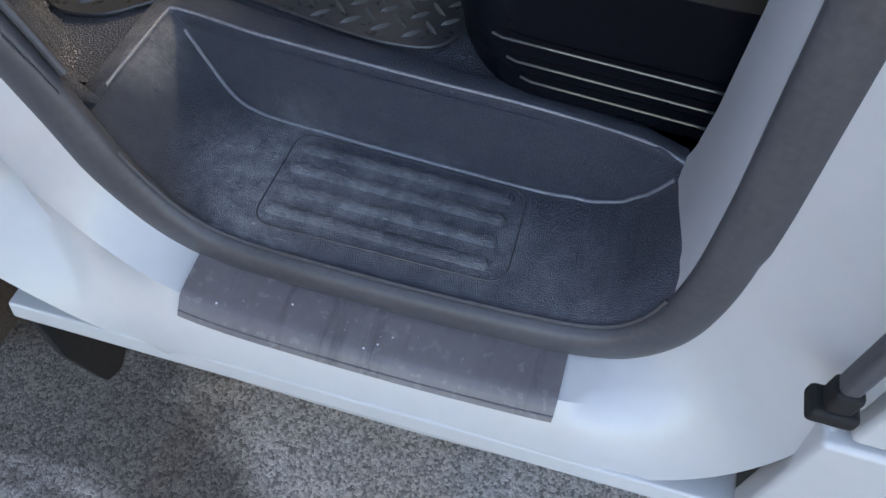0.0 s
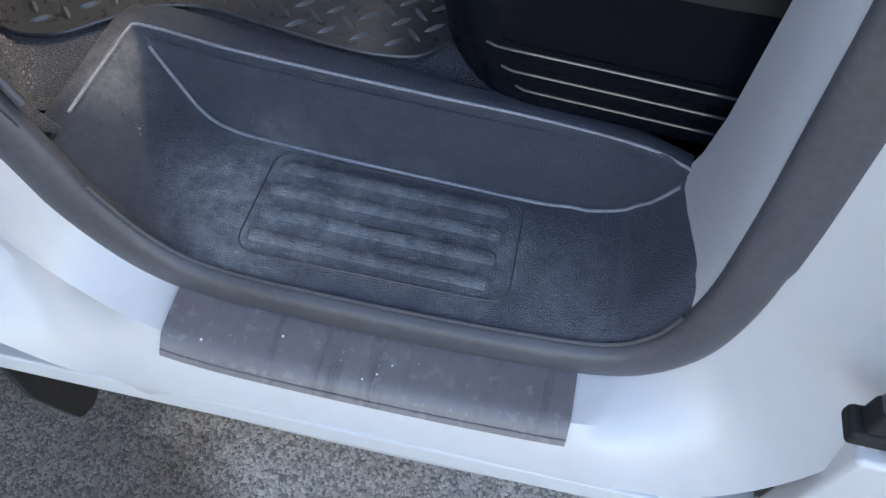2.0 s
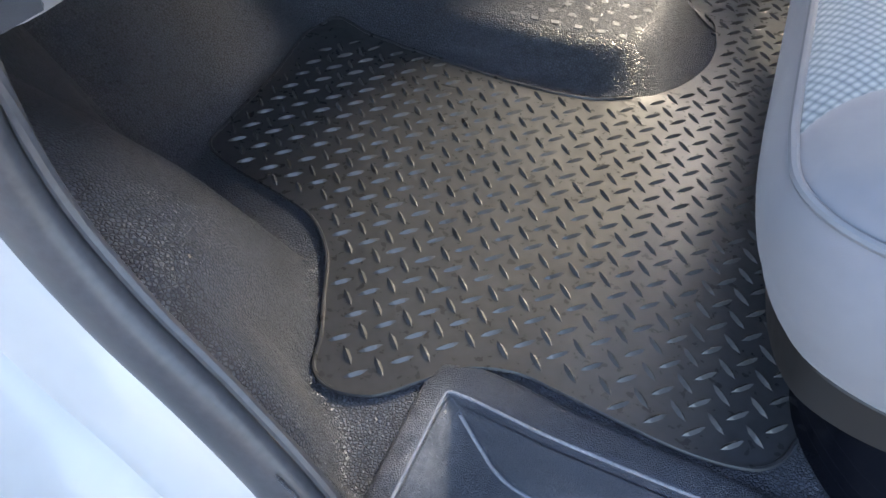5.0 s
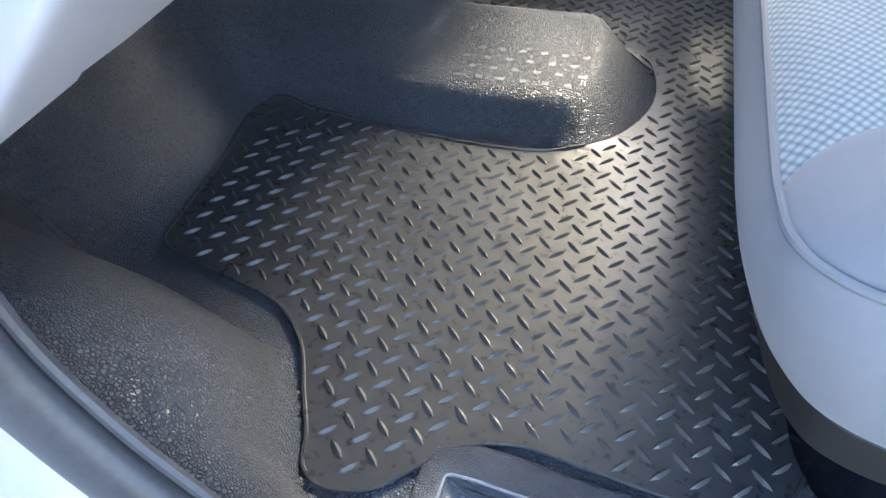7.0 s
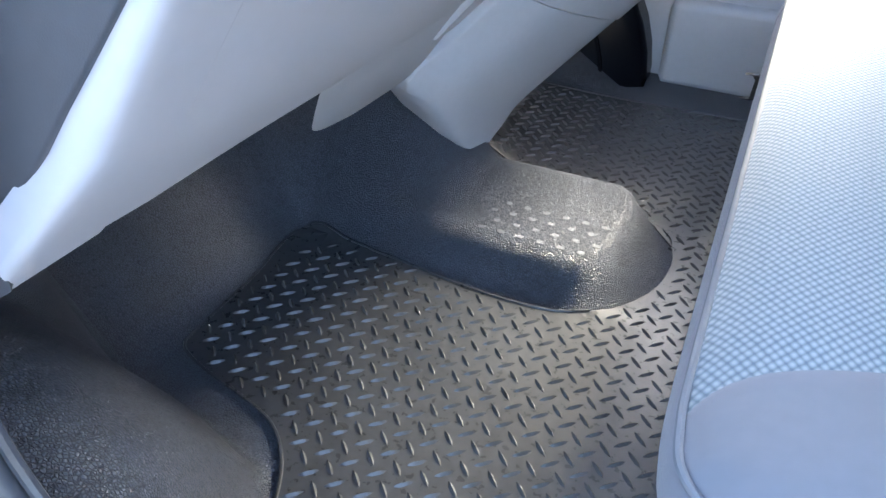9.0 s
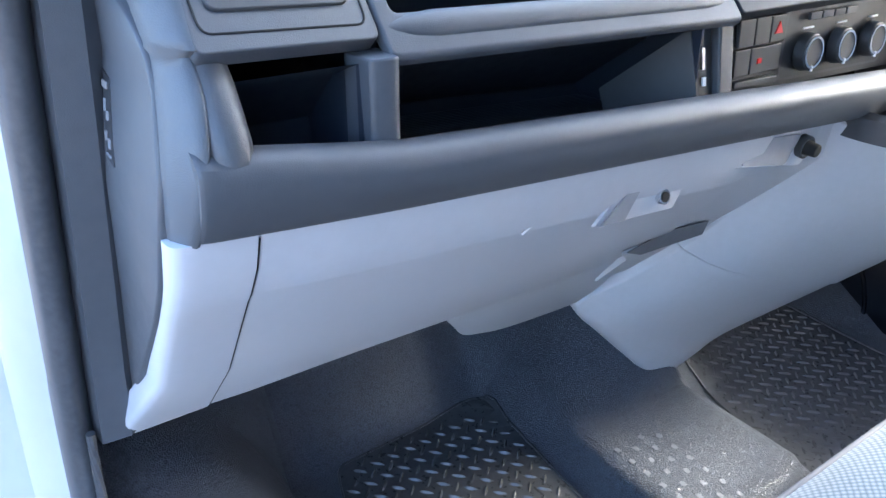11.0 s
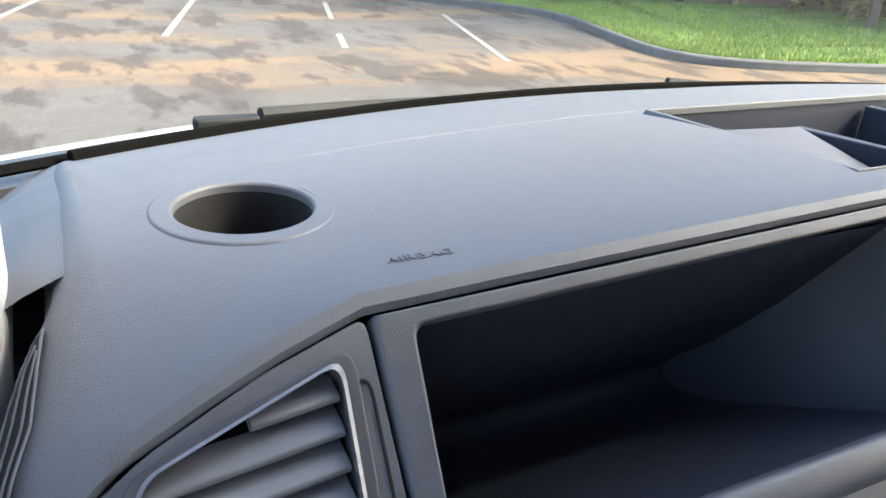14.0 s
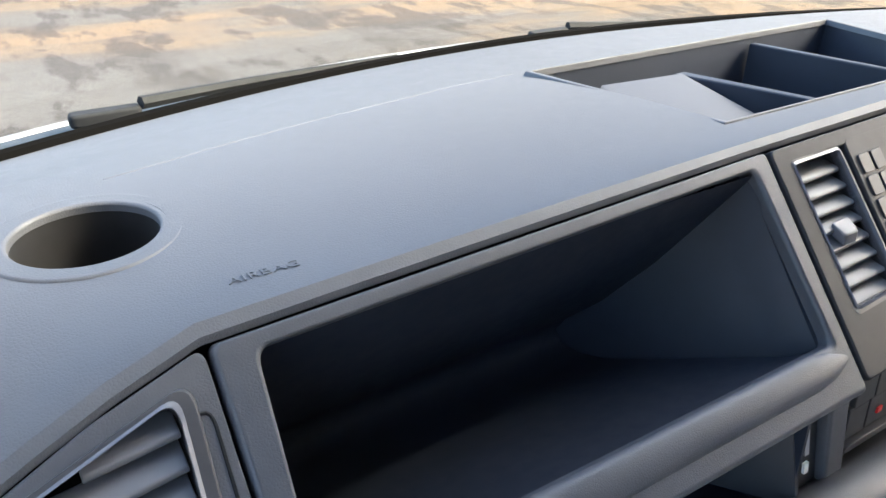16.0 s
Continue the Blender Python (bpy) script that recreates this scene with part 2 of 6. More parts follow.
DARKPRINT = pbr("dark_print", (0.03, 0.03, 0.035), 0.6, var=0.02)
HEADLINER = pbr("grey_headliner", (0.68, 0.67, 0.65), 0.95, var=0.04, fine=0.3, fscale=700)
GLASS = glass("windscreen_glass")
ASPHALT = pbr("asphalt", (0.44, 0.425, 0.415), 0.85, var=0.18, vscale=1.1, fine=0.9, fscale=260, relief="leather", depth=0.0022, stain=(0.15, 0.13, 0.12), stain_scale=1.3, stain_amt=0.5)


def weathered_sunlit_ground(m):
    """Stones of many greys and dark damp patches on the asphalt, sunlight painted as broad tan streaks."""
    n, link = m.node_tree.nodes, m.node_tree.links.new
    b = n["Principled BSDF"]
    out = b.inputs["Base Color"].links[0].from_socket
    geo = n.new("ShaderNodeNewGeometry")

    def blend(scale, stretch, turn, lo, hi, amount, colour, detail=6.0):
        nonlocal out
        mp = n.new("ShaderNodeMapping")
        mp.inputs["Scale"].default_value, mp.inputs["Rotation"].default_value = stretch, (0, 0, turn)
        link(geo.outputs["Position"], mp.inputs["Vector"])
        tx = n.new("ShaderNodeTexNoise")
        tx.inputs["Scale"].default_value, tx.inputs["Detail"].default_value, tx.inputs["Roughness"].default_value = scale, detail, 0.62
        link(mp.outputs[0], tx.inputs["Vector"])
        r = n.new("ShaderNodeMapRange")
        r.inputs["From Min"].default_value, r.inputs["From Max"].default_value, r.inputs["To Max"].default_value = lo, hi, amount
        link(tx.outputs["Fac"], r.inputs["Value"])
        mx = n.new("ShaderNodeMix")
        mx.data_type = "RGBA"
        link(r.outputs[0], mx.inputs["Factor"])
        link(out, mx.inputs["A"])
        mx.inputs["B"].default_value = (*colour, 1)
        out = mx.outputs["Result"]

    # broad tan streaks put bands of warm sunlight into the colour
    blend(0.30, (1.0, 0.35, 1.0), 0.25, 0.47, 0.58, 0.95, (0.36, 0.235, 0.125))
    blend(0.55, (0.5, 1.2, 1.0), 0.5, 0.52, 0.59, 0.8, (0.070, 0.058, 0.050))
    # brown darkening over the lane in front of the parked van paints in shade
    sx = n.new("ShaderNodeSeparateXYZ")
    link(geo.outputs["Position"], sx.inputs[0])
    lane_shade = n.new("ShaderNodeMapRange")
    lane_shade.interpolation_type = "SMOOTHSTEP"
    lane_shade.inputs["From Min"].default_value, lane_shade.inputs["From Max"].default_value = -1.8, -4.5
    lane_shade.inputs["To Max"].default_value = 0.90
    link(sx.outputs[0], lane_shade.inputs["Value"])
    mx = n.new("ShaderNodeMix")
    mx.data_type = "RGBA"
    link(lane_shade.outputs[0], mx.inputs["Factor"])
    link(out, mx.inputs["A"])
    mx.inputs["B"].default_value = (0.074, 0.064, 0.057, 1)
    out = mx.outputs["Result"]
    # second tan layer of the painted sunlight, over the darkened lane
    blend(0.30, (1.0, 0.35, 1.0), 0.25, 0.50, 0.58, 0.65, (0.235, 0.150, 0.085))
    blend(1.5, (0.55, 1.25, 1.0), 0.35, 0.51, 0.57, 0.75, (0.046, 0.037, 0.033), 9.0)
    vo = n.new("ShaderNodeTexVoronoi")
    vo.inputs["Scale"].default_value = 260.0
    link(geo.outputs["Position"], vo.inputs["Vector"])
    g = n.new("ShaderNodeSeparateColor")
    link(vo.outputs["Color"], g.inputs[0])
    r = n.new("ShaderNodeMapRange")
    r.inputs["To Min"].default_value, r.inputs["To Max"].default_value = 0.45, 1.6
    link(g.outputs[0], r.inputs["Value"])
    sc = n.new("ShaderNodeVectorMath")
    sc.operation = "SCALE"
    link(out, sc.inputs[0])
    link(r.outputs[0], sc.inputs["Scale"])
    link(sc.outputs[0], b.inputs["Base Color"])


weathered_sunlit_ground(ASPHALT)
KERB = pbr("kerb_concrete", (0.10, 0.095, 0.09), 0.9, var=0.2, fine=0.5, fscale=120)
LINE = pbr("worn_line_paint", (0.24, 0.23, 0.215), 0.7, var=0.2, stain=(0.2, 0.19, 0.18), stain_scale=9, stain_amt=0.9)
GRASS = pbr("grass_ground", (0.115, 0.175, 0.022), 0.9, var=0.35, vscale=1.5, fine=0.8, fscale=60, depth=0.02)
SOIL = pbr("brown_soil", (0.20, 0.125, 0.075), 0.95, var=0.35, vscale=3, fine=1.0, fscale=25, depth=0.03)
BLADE = leafy("grass_blades", (0.125, 0.205, 0.022), (0.26, 0.32, 0.05))
HEDGE = leafy("hedge_leaves", (0.028, 0.066, 0.024), (0.072, 0.125, 0.038))
WOODS = leafy("woodland_leaves", (0.085, 0.088, 0.028), (0.28, 0.225, 0.07))
BRUSH = leafy("dry_brush", (0.22, 0.14, 0.06), (0.42, 0.32, 0.12))
BARK = pbr("bark", (0.075, 0.058, 0.042), 0.95, var=0.3, vscale=4, fine=0.8, fscale=50, depth=0.01)
POST = pbr("dark_post", (0.03, 0.032, 0.036), 0.6, var=0.1)


# ---- building helpers ----
PLACE = {}


def thing(name, at, label, category, group="", kind=""):
    ob = new(name)
    ob.location = at
    ob.empty_display_size = 0.05
    PLACE[ob] = Vector(at)
    return tagged(ob, label, category, group, kind)


def part(name, bm, material, parent=None, label="", smooth=True, bevel=0.0, segments=2, kind="", angle=40):
    """Links a bmesh, built in world metres, as one mesh object, its origin in its middle."""
    bmesh.ops.remove_doubles(bm, verts=bm.verts, dist=1e-6)
    bmesh.ops.recalc_face_normals(bm, faces=bm.faces)
    lo = Vector([min(v.co[i] for v in bm.verts) for i in range(3)])
    hi = Vector([max(v.co[i] for v in bm.verts) for i in range(3)])
    c = (lo + hi) / 2
    bmesh.ops.translate(bm, verts=bm.verts, vec=-c)
    me = bpy.data.meshes.new(name)
    bm.to_mesh(me)
    bm.free()
    for p in me.polygons:
        p.use_smooth = smooth
    me.materials.append(material)
    ob = new(name, me)
    PLACE[ob] = c
    if parent:
        ob.parent = parent
        ob.location = c - PLACE[parent]
    else:
        ob.location = c
    if bevel:
        b = ob.modifiers.new("bevel", "BEVEL")
        b.width, b.segments, b.limit_method, b.angle_limit, b.harden_normals = bevel, segments, "ANGLE", radians(35), True
    if smooth:
        me.set_sharp_from_angle(angle=radians(angle))
    if label or kind:
        tagged(ob, label, kind=kind)
    return ob


def loft(rows, closed=False, caps=True, loop=False):
    """A skin over rows of points (each row the same length). closed: rows are rings; loop: the last row joins the first."""
    bm = bmesh.new()
    vs = [[bm.verts.new(p) for p in r] for r in rows]
    n = len(rows[0])
    pairs = list(zip(vs, vs[1:])) + ([(vs[-1], vs[0])] if loop else [])
    for a, b in pairs:
        for i in range(n if closed else n - 1):
            j = (i + 1) % n
            try:
                bm.faces.new((a[i], a[j], b[j], b[i]))
            except ValueError:
                pass
    if closed and caps and not loop:
        bm.faces.new(vs[0])
        bm.faces.new(vs[-1])
    return bm


def prism(pts, d):
    """The polygon pts (3D) pushed along the vector d."""
    d = Vector(d)
    return loft([[Vector(p) for p in pts], [Vector(p) + d for p in pts]], closed=True)


def box(lo, hi):
    (a, b, c), (d, e, f) = lo, hi
    return prism([(a, b, c), (d, b, c), (d, e, c), (a, e, c)], (0, 0, f - c))


def smooth_path(pts, n=8):
    """A Catmull-Rom line through pts."""
    p = [Vector(q) for q in pts]
    p = [2 * p[0] - p[1]] + p + [2 * p[-1] - p[-2]]
    out = []
    for i in range(1, len(p) - 2):
        for k in range(n):
            t = k / n
            out.append(0.5 * ((2 * p[i]) + (p[i + 1] - p[i - 1]) * t + (2 * p[i - 1] - 5 * p[i] + 4 * p[i + 1] - p[i + 2]) * t * t
                              + (3 * p[i] - p[i - 1] - 3 * p[i + 1] + p[i + 2]) * t ** 3))
    return out + [p[-2]]


def tube(path, radius, sides=10, flat=1.0, up=(0, 0, 1), taper=None):
    rows = []
    for i, p in enumerate(path):
        t = (path[min(i + 1, len(path) - 1)] - path[max(i - 1, 0)]).normalized()
        a = t.cross(Vector(up))
        a = a.normalized() if a.length > 1e-5 else Vector((1, 0, 0))
        b = t.cross(a).normalized()
        r = radius * (taper(i / max(len(path) - 1, 1)) if taper else 1)
        rows.append([p + a * r * math.cos(k * 2 * math.pi / sides) + b * r * flat * math.sin(k * 2 * math.pi / sides) for k in range(sides)])
    return loft(rows, closed=True)


def rounded(pts, r, n=4):
    """The polygon pts with its corners rounded: n + 1 points a corner."""
    out = []
    m = len(pts)
    for i in range(m):
        p, a, b = Vector(pts[i]), Vector(pts[i - 1]), Vector(pts[(i + 1) % m])
        da, db = (a - p), (b - p)
        q = min(r, da.length * 0.45, db.length * 0.45)
        s, e = p + da.normalized() * q, p + db.normalized() * q
        for k in range(n + 1):
            t = k / n
            out.append((1 - t) ** 2 * s + 2 * t * (1 - t) * p + t * t * e)
    return out


def disc(c, axis, r, depth, n=32, r2=None):
    """A cylinder or cone from c along axis."""
    ax = Vector(axis).normalized()
    u = ax.orthogonal().normalized()
    w = ax.cross(u)
    c = Vector(c)
    r2 = r if r2 is None else r2
    ring = lambda q, rr: [q + (u * math.cos(k * 2 * math.pi / n) + w * math.sin(k * 2 * math.pi / n)) * rr for k in range(n)]
    return loft([ring(c, r), ring(c + ax * depth, r2)], closed=True)


def annulus(c, axis, r0, r1, depth, n=40):
    ax = Vector(axis).normalized()
    u = ax.orthogonal().normalized()
    w = ax.cross(u)
    c = Vector(c)
    ring = lambda q, rr: [q + (u * math.cos(k * 2 * math.pi / n) + w * math.sin(k * 2 * math.pi / n)) * rr for k in range(n)]
    return loft([ring(c, r0), ring(c, r1), ring(c + ax * depth, r1), ring(c + ax * depth, r0)], closed=True, loop=True)


def cut(ob, cutters):
    """Cuts the bmeshes out of the solid ob."""
    for bm in cutters:
        bmesh.ops.recalc_face_normals(bm, faces=bm.faces)
        me = bpy.data.meshes.new("cutter")
        bm.to_mesh(me)
        bm.free()
        c = new("cutter", me)
        md = ob.modifiers.new("cut", "BOOLEAN")
        md.operation, md.solver, md.object = "DIFFERENCE", "EXACT", c
        bpy.context.view_layer.update()
        done = bpy.data.meshes.new_from_object(ob.evaluated_get(bpy.context.evaluated_depsgraph_get()))
        ob.modifiers.remove(md)
        ob.data = done
        bpy.data.objects.remove(c)
    ob.data.set_sharp_from_angle(angle=radians(30))


def join(*bms):
    out = bmesh.new()
    for b in bms:
        me = bpy.data.meshes.new("joint")
        b.to_mesh(me)
        b.free()
        out.from_mesh(me)
        bpy.data.meshes.remove(me)
    return out


def lerp(a, b, t):
    return a + (b - a) * t


def curve(xs, x):
    """Piecewise-linear value at x of the pairs xs."""
    if x <= xs[0][0]:
        return xs[0][1]
    for (a, p), (b, q) in zip(xs, xs[1:]):
        if x <= b:
            return lerp(p, q, (x - a) / (b - a))
    return xs[-1][1]


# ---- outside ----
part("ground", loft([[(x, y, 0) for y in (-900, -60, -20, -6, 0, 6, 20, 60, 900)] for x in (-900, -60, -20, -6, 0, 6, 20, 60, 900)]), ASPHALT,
     label="worn grey asphalt car park with dark damp stains and painted sun and shade", kind="structure", smooth=False)

KERB_LINE = smooth_path([(-30, -16.5, 0), (-22, -5.5, 0), (-16.4, 2.8, 0), (-13.2, 7.2, 0), (-12.2, 8.2, 0), (-11.0, 8.5, 0), (-9.3, 8.1, 0), (-7.9, 7.9, 0),
                         (-7.1, 8.6, 0), (-6.5, 10.6, 0), (-5.6, 14.5, 0), (-4.0, 22.0, 0), (0, 40, 0)], 6)


def outward(i):
    """Level direction at KERB_LINE[i] away from the asphalt."""
    t = (KERB_LINE[min(i + 1, len(KERB_LINE) - 1)] - KERB_LINE[max(i - 1, 0)]).normalized()
    return Vector((-t.y, t.x, 0))


kerb_rows = []
for i, p in enumerate(KERB_LINE):
    o = outward(i)
    kerb_rows.append([p + Vector((0, 0, -0.1)), p + Vector((0, 0, 0.09)), p + o * 0.02 + Vector((0, 0, 0.11)), p + o * 0.12 + Vector((0, 0, 0.11)), p + o * 0.12 + Vector((0, 0, -0.1))])
part("kerb", loft(kerb_rows, closed=True), KERB, label="low concrete kerb round the car park", kind="structure")
verge = [[p + outward(i) * d + Vector((0, 0, 0.09 + 0.012 * d + 0.05 * noise.noise(Vector((p.x * 0.4, p.y * 0.4, d))) * (d > 0.5))) for d in (0.12, 0.8, 1.6, 2.6, 4, 6, 9, 14, 30)]
         for i, p in enumerate(KERB_LINE)]
part("grass_verge", loft(verge), GRASS, label="mown green grass verge behind the kerb", kind="structure")


def blades(rng, count, place, h):
    vs, fs = [], []
    for _ in range(count):
        x, y, z = place()
        a = rng.uniform(0, math.pi)
        w, k = rng.uniform(0.006, 0.016), rng.uniform(0.6, 1.3) * h
        lean = Vector((rng.uniform(-0.5, 0.5), rng.uniform(-0.5, 0.5), 1)) * k
        b = len(vs)
        vs += [(x - w * math.cos(a), y - w * math.sin(a), z), (x + w * math.cos(a), y + w * math.sin(a), z), (x + lean.x, y + lean.y, z + lean.z)]
        fs.append((b, b + 1, b + 2))
    return vs, fs


def from_lists(name, vs, fs, material, label, kind="stuff", parent=None, category=""):
    me = bpy.data.meshes.new(name)
    me.from_pydata(vs, [], fs)
    me.materials.append(material)
    ob = new(name, me)
    if parent:
        ob.parent = parent
        ob.location = -PLACE[parent]
    return tagged(ob, label, category, kind=kind)


rng = random.Random(5)


def on_verge():
    i = rng.randrange(26, len(KERB_LINE) - 8)
    d = 0.15 + 5.5 * rng.random() ** 1.6
    p = KERB_LINE[i].lerp(KERB_LINE[i + 1], rng.random()) + outward(i) * d
    return p.x, p.y, 0.085 + 0.012 * d


vs, fs = blades(rng, 26000, on_verge, 0.07)
from_lists("grass", vs, fs, BLADE, "short green grass blades on the verge", category="grass")


def leaf_cloud(rng, count, place, size, flat=0.5):
    vs, fs = [], []
    for _ in range(count):
        c = Vector(place())
        u = Vector((rng.gauss(0, 1), rng.gauss(0, 1), rng.gauss(0, 1) * flat)).normalized()
        w = u.cross(Vector((rng.gauss(0, 1), rng.gauss(0, 1), rng.gauss(0, 1)))).normalized()
        s = size * rng.uniform(0.5, 1.4)
        b = len(vs)
        vs += [c - u * s, c + w * s * 0.45, c + u * s, c - w * s * 0.45]
        fs.append((b, b + 1, b + 2, b + 3))
    return vs, fs


# clipped evergreen hedge along the far kerb
hedge = thing("hedge", (-17.5, 2.5, 0.1), "tall dense dark green clipped hedge behind the kerb", "hedge")
H0, H1 = Vector((-24.5, -8.5, 0)), Vector((-14.35, 7.6, 0))
hd = (H1 - H0).normalized()
hn = Vector((-hd.y, hd.x, 0))


def on_hedge():
    s, t, v = rng.random(), rng.random(), rng.random()
    p = H0.lerp(H1, s)
    top = 3.6 + 0.2 * math.sin(s * 31)
    f = rng.random()
    if f < 0.72:
        d, z = rng.gauss(0.1, 0.16) + 0.16 * math.sin(s * 60 + v * 9), 0.12 + v * top
    elif f < 0.88:
        p, d, z = H1 + hd * rng.gauss(0.1, 0.2), 1.4 * t, 0.12 + v * top
    else:
        d, z = 1.4 * t, top + rng.gauss(0.1, 0.1)
    return p + hn * d + Vector((0, 0, z))


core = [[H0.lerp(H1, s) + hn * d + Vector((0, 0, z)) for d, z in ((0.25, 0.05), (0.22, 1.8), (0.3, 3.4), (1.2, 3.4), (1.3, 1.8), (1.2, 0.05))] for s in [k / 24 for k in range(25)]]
# solid core whose dark colour stands in for shade between the leaves
part("shaded_core", loft(core, closed=True), pbr("hedge_shade", (0.012, 0.022, 0.010), 0.9), hedge)
vs, fs = leaf_cloud(rng, 30000, on_hedge, 0.085)
from_lists("hedge_foliage", vs, fs, HEDGE, "dense small dark green leaves", parent=hedge)

# heap of soil and cut brush beside the hedge
heap = thing("brush_heap", (-14.6, 11.2, 0.1), "heap of brown soil and dry cut branches on the grass", "brush heap")
hp = [Vector((-14.9, 8.4, 0)), Vector((-14.3, 11.0, 0)), Vector((-13.2, 14.0, 0)), Vector((-11.8, 17.5, 0))]
rows = []
for i, p in enumerate(smooth_path(hp, 8)):
    t = i / 24
    h = 0.75 * math.sin(math.pi * min(max(t, 0.03), 0.97)) ** 0.5 * (0.8 + 0.35 * noise.noise(Vector((i * 0.9, 0, 0))))
    rows.append([p + Vector((-d * 0.95, 0.3 * d, max(0.05, 0.1 + h * k + 0.12 * noise.noise(Vector((i * 1.7, d * 3, 4)))))) for d, k in ((-0.9, 0), (-0.6, 0.4), (-0.2, 0.8), (0.3, 1.0), (0.9, 0.85), (1.6, 0.4), (2.1, 0))])
part("soil", loft(rows), SOIL, heap)
vs, fs = [], []
for _ in range(900):
    p = hp[0].lerp(hp[-1], rng.random()) + Vector((rng.gauss(-0.5, 0.7), rng.gauss(0.2, 0.6), rng.uniform(0.1, 0.95)))
    u = Vector((rng.gauss(0, 1), rng.gauss(0, 1), rng.gauss(0.2, 0.5))).normalized() * rng.uniform(0.15, 0.7)
    w = u.cross(Vector((rng.random(), rng.random(), 1))).normalized() * rng.uniform(0.008, 0.03)
    b = len(vs)
    vs += [p - w, p + w, p + u + w * 0.3, p + u - w * 0.3]
    fs.append((b, b + 1, b + 2, b + 3))
from_lists("twigs", vs, fs, BRUSH, "dry pale twigs", parent=heap)
vs, fs = leaf_cloud(rng, 6000, lambda: hp[0].lerp(hp[-1], rng.random()) + Vector((rng.gauss(-1.6, 0.7), rng.gauss(0.6, 0.7), 0.1 + abs(rng.gauss(0, 0.85)))), 0.07)
from_lists("dry_leaves", vs, fs, BRUSH, "yellow brown dry undergrowth", parent=heap)


# trees behind the grass
def tree(at, height, spread, seed, lean=0.0, leaves=1500, crown_low=0.35):
    r = random.Random(seed)
    t = thing("tree", at, "leafless-looking woodland tree with thin trunk and dull green ivy", "tree", "woodland trees")
    base = Vector(at)
    top = base + Vector((lean, r.uniform(-0.4, 0.4), height))
    bms = [tube(smooth_path([base, base.lerp(top, 0.35) + Vector((r.gauss(0, 0.15), r.gauss(0, 0.15), 0)), base.lerp(top, 0.7) + Vector((r.gauss(0, 0.2), r.gauss(0, 0.2), 0)), top], 4),
                0.025 + height * 0.0075, 7, taper=lambda q: 1.0 - 0.8 * q)]
    tips = []
    for k in range(9):
        s = base.lerp(top, r.uniform(crown_low * 0.7, 0.92))
        a = r.uniform(0, 2 * math.pi)
        e = s + Vector((math.cos(a) * spread * r.uniform(0.5, 1), math.sin(a) * spread * r.uniform(0.5, 1), r.uniform(0.2, 1.5)))
        bms.append(tube(smooth_path([s, s.lerp(e, 0.5) + Vector((0, 0, r.uniform(-0.1, 0.3))), e], 3), 0.035, 5, taper=lambda q: 1.0 - 0.75 * q))
        tips.append((s, e))
    part("trunk", join(*bms), BARK, t)

    def spot():
        s, e = r.choice(tips)
        c = s.lerp(e, 0.3 + 0.8 * r.random())
        return c + Vector((r.gauss(0, spread * 0.22), r.gauss(0, spread * 0.22), r.gauss(0, spread * 0.2)))
    v, f = leaf_cloud(r, leaves, spot, 0.13)
    from_lists("crown", v, f, WOODS, "dull green and brown leaves", parent=t)
    return t


k = 0
for row, dist in enumerate((5.0, 7.5, 10.5)):
    for i in range(30, len(KERB_LINE) - 1, 4 if row == 0 else 3):
        p = KERB_LINE[i] + outward(i) * (dist + rng.uniform(-0.8, 0.8) + (2.5 if i < 40 else 1.5))
        tree((p.x, p.y, 0.12), rng.uniform(5.5, 9.5), rng.uniform(1.2, 2.2), 100 + k, rng.uniform(-0.5, 0.5), 1700, 0.12 + 0.1 * row)
        k += 1
for q, (x, y, h, sp) in enumerate(((-17.6, 9.0, 6.5, 2.2), (-18.9, 10.6, 7.0, 2.3), (-17.0, 11.2, 5.5, 2.0), (-20.4, 9.2, 7.5, 2.4), (-19.6, 12.6, 7.0, 2.3))):
    tree((x, y, 0.12), h, sp, 300 + q, 0.2, 2400, 0.06)
under_rng = random.Random(9)


def undergrowth():
    i = under_rng.randrange(28, len(KERB_LINE) - 1)
    p = KERB_LINE[i].lerp(KERB_LINE[i + 1], under_rng.random()) if i + 1 < len(KERB_LINE) else KERB_LINE[i]
    p = p + outward(i) * (7.0 + abs(under_rng.gauss(0, 2.4)))
    return (p.x, p.y, 0.1 + abs(under_rng.gauss(0, 1.5)))


vs, fs = leaf_cloud(under_rng, 26000, undergrowth, 0.14)
from_lists("undergrowth", vs, fs, WOODS, "tangled dull green woodland undergrowth", category="undergrowth")

# worn bay lines
for k, (a, b) in enumerate((((-7.9, 5.5), (-11.75, 6.62)), ((-8.9, 3.85), (-9.9, 4.13)), ((-11.2, 4.5), (-13.1, 5.05)), ((-9.8, 1.95), (-14.2, 3.2)), ((-10.7, 0.1), (-15.2, 1.35)))):
    a, b = Vector((*a, 0.004)), Vector((*b, 0.004))
    w = Vector((-(b - a).y, (b - a).x, 0)).normalized() * 0.04
    part("bay_line_%d" % (k + 1), prism([a - w, b - w, b + w, a + w], (0, 0, 0.003)), LINE, label="worn white painted parking bay line", kind="structure", smooth=False)

# lamp column on the verge
lamp = thing("lamp_post", (-7.0, 11.4, 0.13), "thin dark metal lamp column with a thicker base", "lamp post")
part("base", disc((-7.0, 11.4, 0.08), (0, 0, 1), 0.075, 1.15, 16), POST, lamp, bevel=0.01)
part("shaft", disc((-7.0, 11.4, 1.2), (0, 0, 1), 0.045, 4.4, 14, 0.035), POST, lamp)


# ---- van body ----
van = thing("van", (0.0, 1.3, 0.0), "white panel van parked with its front passenger door open", "van")
